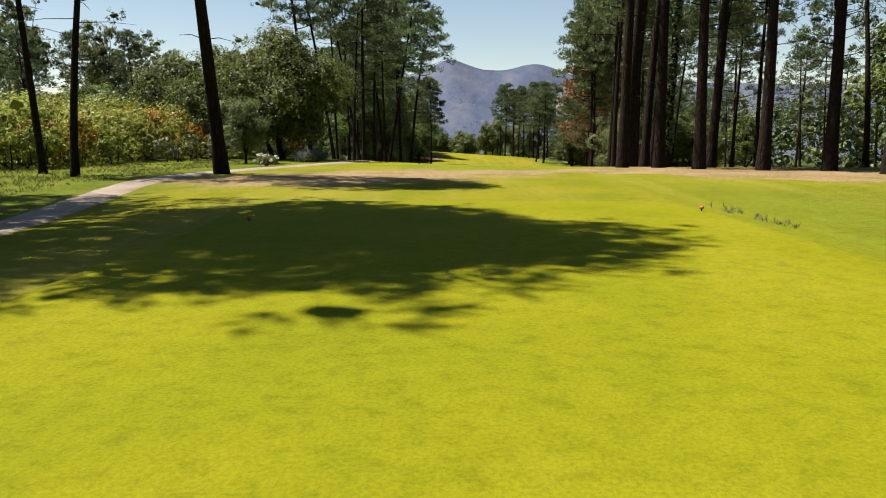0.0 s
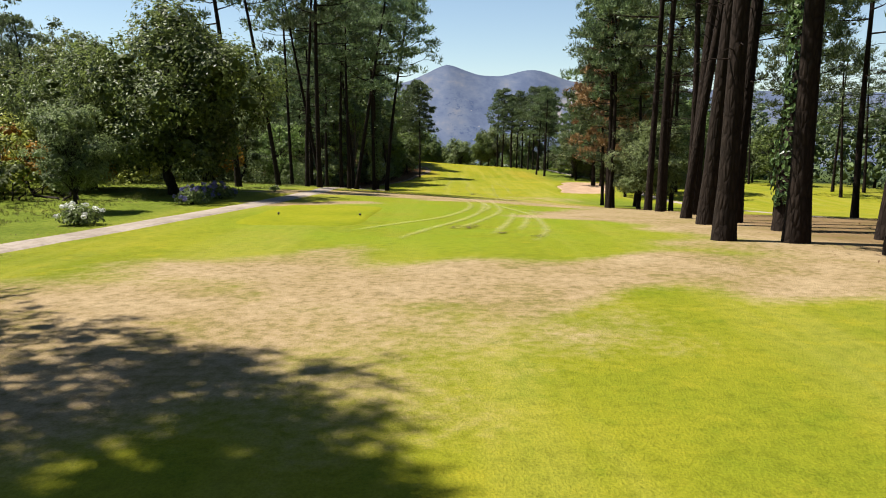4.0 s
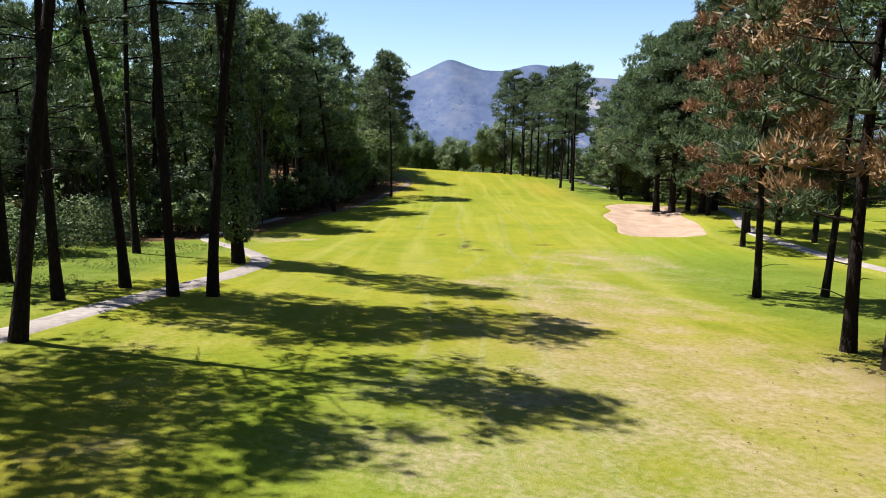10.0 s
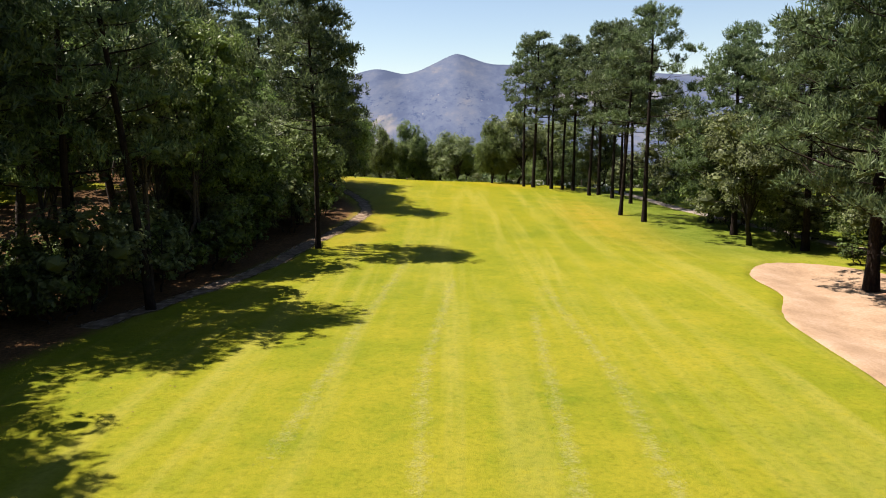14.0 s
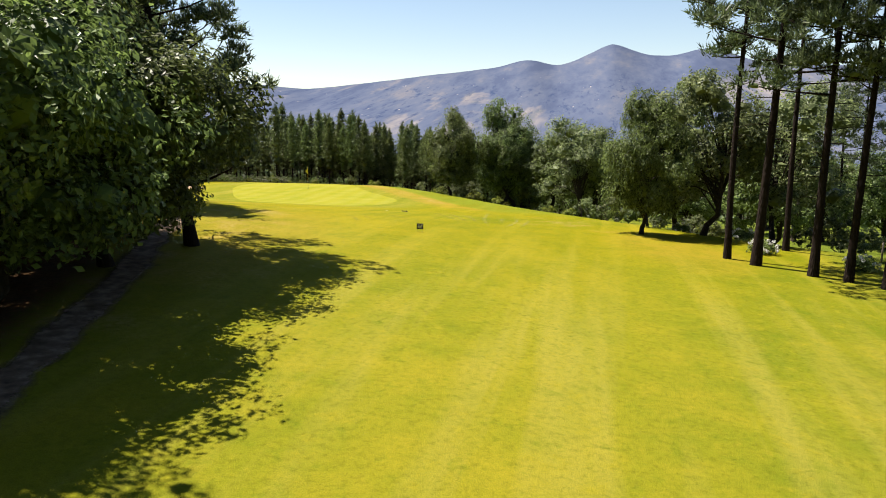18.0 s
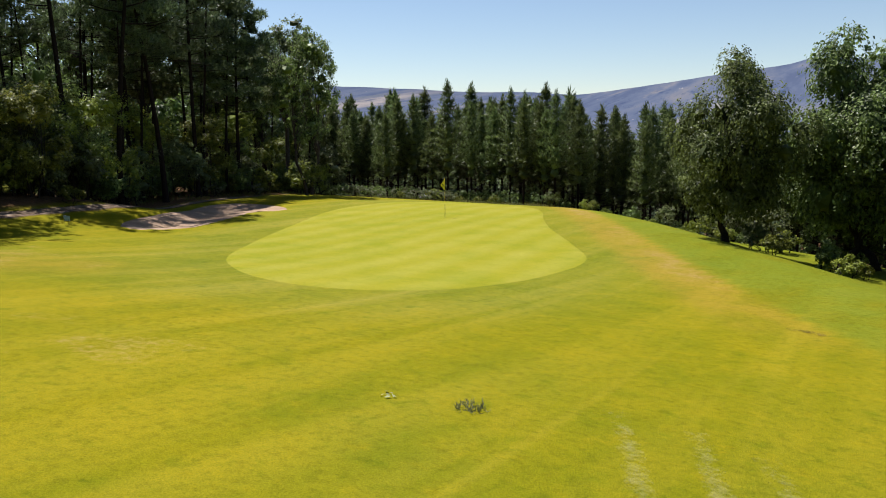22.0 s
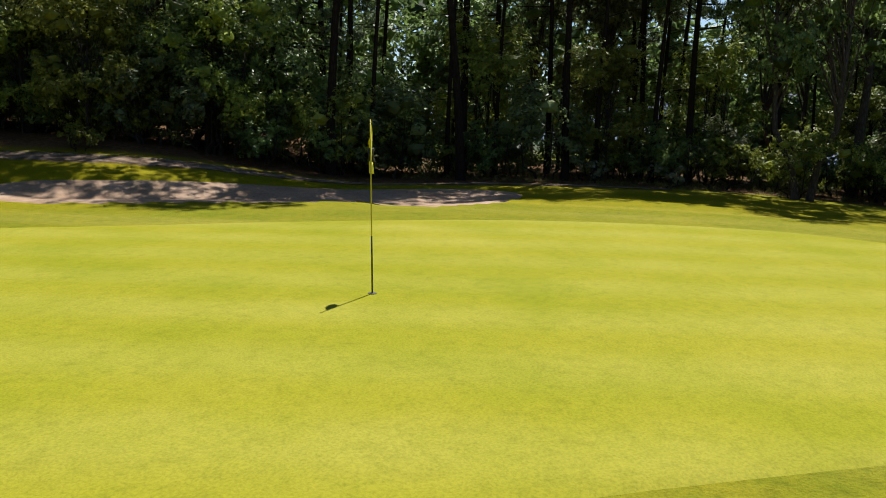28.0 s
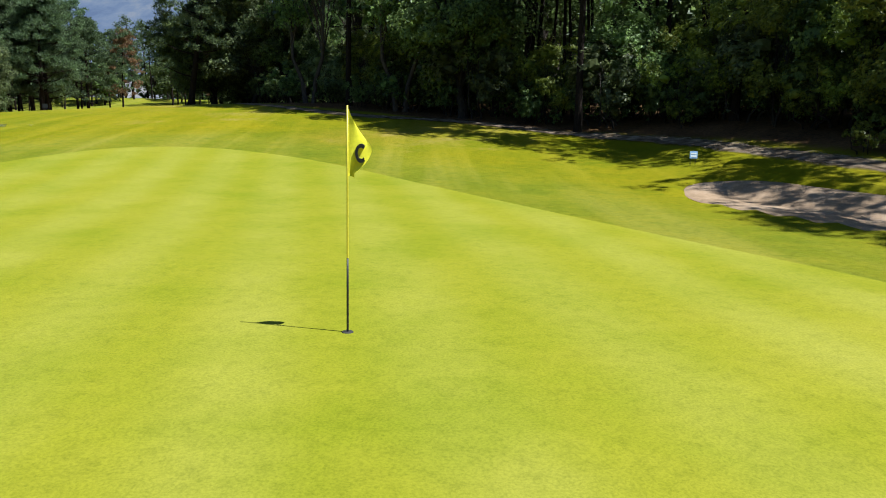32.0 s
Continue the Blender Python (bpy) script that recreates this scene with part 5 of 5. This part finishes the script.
# black mark on the cloth
M_CUP_SHADE = plain("cup_shade", (0.02, 0.017, 0.015), 0.8)
v, f = [], []
for i in range(15):
    a = radians(-130 + 260 * i / 14)
    for r in (0.052, 0.088):
        v.append((-0.125 + 0.62 * r * math.cos(a), -0.052, 1.70 + r * math.sin(a)))
        v.append((-0.125 + 0.62 * r * math.cos(a), 0.012, 1.70 + r * math.sin(a)))
for i in range(14):
    k = i * 4
    f += [(k, k + 2, k + 6, k + 4), (k + 1, k + 5, k + 7, k + 3), (k, k + 4, k + 5, k + 1), (k + 2, k + 3, k + 7, k + 6)]
part_of("flag_mark", mesh_of("flag_mark", v, f, M_BLACK, False), cloth, "curved black mark on the flag")
# closed disc over the hole, its near-black colour painted for the shade inside
v, f = [], []
tube([(0, 0, -0.12), (0, 0, 0.004), (0, 0, 0.006)], [0.054, 0.056, 0.05], 20, v, f)
part_of("cup", mesh_of("cup", v, f, M_CUP_SHADE), flagstick, "near-black disc painted as the shade inside the hole")

# ---- ivy on two of the pines ----


def ivy_on(host, seed, count, low, high, thick, size):
    """Ivy wrapped round a bole: leaves in swelling sleeves, thinning out upwards."""
    rng = np.random.default_rng(seed)
    h = rng.uniform(low, high, count)
    a = rng.uniform(0, 6.28, count)
    swell = 1 + 0.3 * np.sin(h * 1.7 + 1.5 * np.sin(a)) + 0.2 * np.sin(h * 4.3 + a * 2)
    r = 0.16 + thick * swell * (1 - 0.6 * (h - low) / (high - low)) * np.minimum(1, 0.35 + (h - low) / 1.2) * rng.uniform(0.55, 1.1, count)
    out = np.stack([np.cos(a), np.sin(a), 0.3 + 0 * a], -1)
    v, f = leaves(rng, np.stack([np.cos(a) * r, np.sin(a) * r, h], -1), out, size, 0.6)
    part_of("ivy", mesh_of("ivy", v, f.tolist(), M_IVY, False), host, "glossy dark green ivy")


ivy_on(plant("pine_h", -4.8, 82.7, 1.0, 40, 0, 0, "tall pine whose trunk is wrapped in thick ivy"), 81, 6500, 0.9, 12.5, 0.62, 0.17)
ivy_on(plant("pine_h", 9.3, 31.2, 0.95, 200, 2, 80, "dark pine with ivy climbing its leaning trunk"), 82, 3600, 0.6, 13.0, 0.24, 0.15)

# ---- hydrangeas ----


def hydrangea(x, y, size, bloom, label, seed):
    rng = np.random.default_rng(seed)
    ob = hull("hydrangea", at(x, y), label, "shrub", "hydrangeas beside the grass", turn=rng.uniform(0, 360))
    verts, faces = [], []
    for i in range(9):
        a = i * 0.7
        tube([(0, 0, -0.05), (0.25 * math.cos(a) * size, 0.25 * math.sin(a) * size, 0.3 * size), (0.5 * math.cos(a) * size, 0.5 * math.sin(a) * size, 0.5 * size)], [0.014, 0.01, 0.006], 4, verts, faces)
    part_of("stem", mesh_of("stem", verts, faces, M_OAK_BARK), ob)
    d = ball(rng, 700)
    d[:, 2] = np.abs(d[:, 2])
    q = d * rng.uniform(0.55, 1, (700, 1)) * np.array((0.75, 0.75, 0.62)) * size
    v, f = leaves(rng, q + np.array((0, 0, 0.08)), d + np.array((0, 0, 0.3)), 0.15 * size)
    part_of("foliage", mesh_of("foliage", v, f.tolist(), M_LEAF, False), ob)
    for i in range(18):
        w = ball(rng, 1)[0]
        w[2] = abs(w[2]) * 0.9 + 0.12
        c = w * np.array((0.76, 0.76, 0.66)) * size + np.array((0, 0, 0.1))
        e = ball(rng, 46)
        v, f = leaves(rng, c + e * 0.085 * size * np.array((1, 1, 0.75)), e, 0.06 * size)
        part_of("bloom", mesh_of("bloom", v, f.tolist(), bloom, False), ob)
    return ob


M_BLUE = leafy("blue_petals", (0.062, 0.062, 0.2108), (0.2108, 0.186, 0.3844), 0.6, 0.2, 3.0)
M_WHITE = leafy("white_petals", (0.45, 0.45, 0.43), (0.80, 0.79, 0.77), 0.6, 0.2, 3.0)
for i, (x, y, s, m) in enumerate(((-7.5, 31.5, 0.72, M_WHITE), (-7.1, 38.3, 0.75, M_BLUE), (-7.3, 39.6, 0.8, M_BLUE), (-7.0, 41.2, 0.75, M_BLUE), (-7.6, 42.6, 0.7, M_BLUE), (-6.4, 47.5, 0.3, M_WHITE), (15.4, 176.2, 0.9, M_WHITE), (18.6, 173.4, 0.9, M_WHITE),
                                  (21.4, 168.2, 0.95, M_WHITE), (22.0, 173.4, 1.0, M_WHITE), (15.8, 183, 0.9, M_WHITE), (12.9, 186.0, 0.7, M_WHITE), (-33.5, 227.6, 0.6, M_WHITE), (-30.5, 226.8, 0.5, M_WHITE))):
    hydrangea(x, y, s, m, "hydrangea bush with %s flower heads beside the grass" % ("violet-blue" if m is M_BLUE else "white"), 90 + i)

# ---- markers, signs and posts ----
M_RED = plain("red_paint", (0.38, 0.075, 0.03), 0.5)
M_SIGN_WHITE = plain("white_paint", (0.75, 0.76, 0.78), 0.5)
M_SIGN_BLUE = plain("pale_blue_paint", (0.30, 0.45, 0.72), 0.5)
M_WOOD = speckled("grey_wood", [(0.3, (0.10, 0.075, 0.055)), (0.5, (0.17, 0.13, 0.10)), (0.7, (0.24, 0.19, 0.15))], 14.0, 0.85, 0.4, 0.01)


def box(bm, size, place, bevel=0.004):
    g = bmesh.ops.create_cube(bm, size=1.0, matrix=Matrix.Translation(place) @ Matrix.Diagonal((*size, 1)))
    bmesh.ops.bevel(bm, geom=[e for e in bm.edges if all(w in g["verts"] for w in e.verts)], offset=bevel, segments=2, affect="EDGES")


def tee_marker(x, y, paint, label):
    ob = hull("tee_marker", at(x, y, 0.03), label, "tee marker", "tee markers", turn=dice.uniform(0, 90))
    bm = bmesh.new()
    bmesh.ops.create_icosphere(bm, subdivisions=2, radius=0.036)
    for w in bm.verts:
        w.co.z = w.co.z * 0.8 + 0.055 if w.co.z > -0.022 else 0.034
    part("head", bm, paint, ob)
    bm = bmesh.new()
    bmesh.ops.create_cone(bm, cap_ends=True, segments=10, radius1=0.012, radius2=0.012, depth=0.09, matrix=Matrix.Translation((0, 0, 0.01)))
    part("spike", bm, M_BLACK, ob)


for x, y in ((3.95, 11.2), (-2.65, 10.0)):
    tee_marker(x, y, M_RED, "small round red tee marker on the mown grass")
for x, y in ((-1.1, 34.4), (-3.4, 34.5)):
    tee_marker(x, y, M_BLACK, "small round black tee marker on the mown grass")


def board(x, y, turn, wide, high, foot, face, bars, name, label, lines):
    ob = hull(name, at(x, y), label, "sign", turn=turn)
    bm = bmesh.new()
    box(bm, (wide, 0.018, high), (0, 0, foot + high / 2))
    panel = part("panel", bm, face, ob)
    for s in (-1, 1):
        bm = bmesh.new()
        box(bm, (0.014, 0.014, foot + 0.12), (s * wide * 0.32, 0.018, (foot + 0.12) / 2 - 0.05), 0.002)
        part("leg", bm, M_BLACK, ob)
    for dx, dz, w, h in lines:
        bm = bmesh.new()
        box(bm, (w, 0.006, h), (dx, -0.011, foot + high / 2 + dz), 0.001)
        part("lettering_bar", bm, bars, panel, "pale bar of lettering")


board(0.62, 171.75, 12, 0.28, 0.24, 0.14, M_BLACK, M_SIGN_WHITE, "notice_board", "small black notice board on two legs in the fairway", ((-0.05, 0.06, 0.10, 0.035), (0.07, 0.05, 0.06, 0.05), (0, -0.01, 0.2, 0.02), (0, -0.06, 0.18, 0.02)))
board(-29.6, 194.4, -160, 0.3, 0.22, 0.22, M_SIGN_BLUE, M_SIGN_WHITE, "notice_board", "small pale blue notice board with white lettering by the bunker", ((0, 0.04, 0.22, 0.04), (0, -0.04, 0.22, 0.05)))
for x, y, h in ((20.4, 176.5, 0.9),):
    ob = hull("wooden_post", at(x, y), "thin weathered wooden post at the edge of the grass", "post", "edge posts")
    v, f = [], []
    tube([(0, 0, -0.2), (0.01, 0, h * 0.5), (0, 0.015, h)], [0.042, 0.038, 0.036], 9, v, f)
    part_of("post", mesh_of("post", v, f, M_WOOD), ob)

# ---- wheel tracks, bare patches, litter ----
M_BARE = worn("worn_soil", [(0.3, (0.028, 0.019, 0.012)), (0.7, (0.11, 0.072, 0.045))], 0.62, 0.8, 3.4, 2.4)
M_TRACK = worn("pale_wheel_track", [(0.3, (0.26, 0.25, 0.09)), (0.7, (0.34, 0.31, 0.135))], 0.05, 0.72, 1.6, 1.1)



def track(line, width, strength, seed):
    """A worn line in the turf that fades out at its edges and ends."""
    p = np.array(line, float)
    d = np.r_[0, np.cumsum(np.hypot(*np.diff(p, axis=0).T))]
    q = np.arange(0, d[-1], 0.3)
    c = np.stack([eased(q, np.stack([d, p[:, k]], -1), 0.8) for k in (0, 1)], -1)
    tan = np.gradient(c, axis=0)
    tan /= np.linalg.norm(tan, axis=1)[:, None]
    nor = np.stack([-tan[:, 1], tan[:, 0]], -1)
    verts, faces, cov = [], [], []
    for i, (a, b) in enumerate(zip(c, nor)):
        for k in range(5):
            x, y = a + b * width * (k / 4 - 0.5)
            verts.append((x, y, float(level(x, y)) + 0.02))
            cov.append(strength * (0, 0.55, 1, 0.55, 0)[k] * min(1, i / 6, (len(c) - 1 - i) / 6))
    for i in range(len(c) - 1):
        for k in range(4):
            faces.append((i * 5 + k, i * 5 + k + 1, i * 5 + k + 6, i * 5 + k + 5))
    me = mesh_of("wheel_track", verts, faces, M_TRACK)
    at_ = me.attributes.new("cover", "FLOAT", "POINT")
    at_.data.foreach_set("value", np.array(cov, np.float32))
    return tagged(new("wheel_track", me), "pale worn wheel track in the grass", "wheel track", kind="structure")


for k, line in enumerate((((1.6, 54), (2.0, 48.8), (2.3, 44.9), (2.35, 42.4), (2.2, 39.7), (1.85, 37.2), (1.3, 34.6), (0.4, 32.9), (-0.4, 31.5), (-1.2, 29.8)), ((2.4, 54), (2.6, 49), (2.9, 45), (2.9, 42.8), (2.7, 40.3), (2.45, 37.2), (1.85, 34.0), (1.3, 32.2), (0.6, 30.2), (0.1, 28)),
                           ((2.8, 49.2), (3.0, 43.7), (2.95, 41.1), (2.8, 39.1), (2.5, 37.4)), ((3.2, 56), (3.4, 51), (3.4, 44.5), (3.3, 41.2), (3.2, 38.6), (2.9, 36.4), (2.4, 34.2), (1.9, 32.1), (1.2, 30.4)), ((3.3, 43.2), (3.5, 40.8), (3.7, 38.9), (3.9, 37.2), (3.95, 35.4), (3.8, 33), (3.7, 31.1), (3.4, 29.6), (2.9, 28)),
                           ((3.5, 38), (3.35, 35.6), (3.0, 33.5), (2.7, 31.6), (2.2, 29.4)), ((3.8, 36.4), (3.6, 34.3), (3.2, 31.8), (2.8, 30)), ((3.8, 40.5), (4.2, 39.3), (4.5, 38.3), (4.6, 37.1)), ((4.2, 79), (4.6, 72), (4.2, 66), (4.5, 60), (3.6, 54)), ((5.6, 80), (6.1, 73), (5.7, 67), (5.9, 60), (5.2, 54)), ((8.1, 86.7), (6.8, 81.2), (6.1, 76.7), (5.8, 73)), ((3.0, 78), (3.2, 71), (2.8, 65)),
                           ((10.6, 98.2), (9.4, 92.1), (8.2, 86.3), (7.4, 82), (7.0, 76)), ((9.6, 98), (8.3, 91.9), (6.8, 84.7), (6.3, 79)), ((12.3, 96.9), (10.4, 90), (9.2, 86), (8.4, 80)), ((6.1, 94.1), (5.2, 88.9), (4.3, 84)), ((3.6, 90.7), (3.0, 87.5), (1.2, 86.8)), ((6.4, 104), (7.4, 96), (7.6, 88)), 
                           ((4.4, 92), (4.9, 100), (4.6, 112), (5.6, 126)), ((7.2, 92), (7.8, 104), (8.6, 120)), ((9.5, 100), (10, 112), (9.4, 124)), ((1.6, 105), (2.2, 118), (3.2, 130)),
                           ((-1.1, 185.7), (0.4, 181.8), (1.6, 178.2)), ((-0.3, 185.4), (1.2, 181.9), (1.9, 178.5)), ((1.0, 189.1), (1.8, 181.9), (2.7, 177.5)), ((2.6, 184.6), (3.0, 179.8)), ((3.3, 185.3), (3.7, 181.6), (3.7, 178.8), (3.5, 177.0)), ((4.2, 184.1), (4.3, 180.2), (4.2, 178.0)), ((-2.1, 185.8), (0.3, 180.4), (1.4, 178.1)), ((-3.5, 176.7), (-2.3, 174.3)), ((-4.1, 176.1), (-3.0, 174.1), (-2.4, 172.8)), ((-7.9, 177.3), (-5.0, 175.3)), ((-1.5, 177.7), (-0.1, 175.7)), ((-3.3, 179.2), (-0.7, 175.9)))):
    track(line, 0.3 if k < 12 or k > 21 else 0.6, 0.5 if k < 8 else 0.34 if k < 12 else 0.24, k)



def bare(x, y, long, wide, turn, seed):
    """A worn patch where soil shows through, ragged at its edge."""
    verts, faces, cov = [], [], []
    c, s = math.cos(radians(turn)), math.sin(radians(turn))
    n, k = 20, 6
    for j in range(k + 1):
        for i in range(n):
            a, q = 6.2832 * i / n, j / k
            u, w = q * math.cos(a) * long, q * math.sin(a) * wide
            px, py = x + u * c - w * s, y + u * s + w * c
            verts.append((px, py, float(level(px, py)) + 0.024))
            cov.append((1 - q) ** 0.7)
    for j in range(k):
        for i in range(n):
            o = (i + 1) % n
            faces.append((j * n + i, j * n + o, (j + 1) * n + o, (j + 1) * n + i))
    me = mesh_of("bare_patch", verts, faces, M_BARE)
    at_ = me.attributes.new("cover", "FLOAT", "POINT")
    at_.data.foreach_set("value", np.array(cov, np.float32))
    return tagged(new("bare_patch", me), "dark soil showing through worn turf", "bare patch", kind="structure")


for k, (x, y, l, w, a) in enumerate(((1.5, 31.55, 0.7, 0.16, 68), (1.85, 31.4, 0.75, 0.26, 78), (2.05, 31.9, 0.35, 0.14, 60), (2.55, 30.15, 0.4, 0.16, 55), (3.2, 29.5, 0.45, 0.22, 60), (2.35, 31.4, 0.22, 0.12, 0), (4.8, 97.0, 2.4, 0.7, 78), (5.6, 95.4, 1.2, 0.9, 20), (5.2, 99.6, 1.2, 0.6, 60), (9.9, 99.0, 1.6, 0.5, 0), (3.4, 103, 1.6, 0.4, 70),
                                     (-0.3, 175.1, 0.4, 0.2, 0), (-0.75, 193.4, 0.7, 0.25, -20), (16.8, 150.4, 0.5, 0.35, 0), (-0.3, 52.5, 0.3, 0.2, 0), (3.9, 41.7, 0.7, 0.3, 10))):
    bare(x, y, l, w, a, 200 + k)


def scatter(name, spots, spread, count, size, mat, label, category, seed, tall=0.0, lay=0.02):
    """Loose leaves or tufts strewn over stretches of the ground; nobody could count them."""
    rng = np.random.default_rng(seed)
    x = np.concatenate([rng.uniform(a, b, c) for a, b, _, _, c in spots])
    y = np.concatenate([rng.uniform(a, b, c) for _, _, a, b, c in spots])
    z = level(x, y) + lay
    c = np.stack([x, y, z], -1)
    if tall:
        keep_ = np.array([noise.noise((a * 0.5, b * 0.5, seed)) > -0.15 for a, b in zip(x, y)])
        c = c[keep_]
        v, f = blades(rng, c, np.tile((0, 0, 1.0), (len(c), 1)), count, tall, size)
    else:
        v, f = leaves(rng, c, np.tile((0, 0, 1.6), (len(c), 1)), size)
    return tagged(new(name, mesh_of(name, v, f.tolist(), mat, False)), label, category, kind="stuff")


M_STRAW = leafy("tall_grass", (0.0558, 0.0744, 0.0124), (0.186, 0.1798, 0.0496), 0.7, 0.3, 0.5)
M_DEAD_LEAF = leafy("fallen_leaves", (0.0434, 0.02604, 0.0124), (0.1364, 0.0806, 0.0372), 0.8, 0.1, 4.0)
scatter("rough_grass", ((-18, -9.0, -2, 46, 9000), (-16, -7.6, 46, 92, 6000)), 1, 5, 0.018, M_STRAW, "long unmown grass in the rough", "grass", 301, 0.08)
scatter("rough_grass", ((-48, -41, 200, 224, 1600), (4, 12, 196, 212, 900), (-40, -22, 224.5, 230, 1400)), 1, 5, 0.022, M_STRAW, "long unmown grass round the green", "grass", 302, 0.22)
scatter("fallen_leaves", ((-3, 4, -1, 13, 46), (-9, -6, 20, 60, 240), (8, 17, 20, 72, 900), (-14, -2, 98, 165, 1200), (22, 30, 114, 126, 300), (-40, -30, 196, 214, 260)), 1, 1, 0.06, M_DEAD_LEAF, "scattered dry brown leaves and bark flakes", "leaf litter", 303)
scatter("pale_scraps", ((-4.6, -4.35, 183.8, 184.05, 9), (1.6, 1.85, 96.4, 96.6, 8), (0.4, 0.5, 3.6, 3.7, 3), (2.2, 2.35, 2.9, 3.0, 3)), 1, 1, 0.07, M_LEAF_PALE, "pale scraps of dry leaf on the mown grass", "leaf litter", 304)
scatter("grass_tuft", ((-3.6, -3.2, 184.0, 184.4, 26), (4.4, 4.8, 9.5, 12.5, 40)), 1, 7, 0.012, M_LEAF_PALE, "coarse pale tuft of grass on the mown turf", "grass", 305, 0.09)
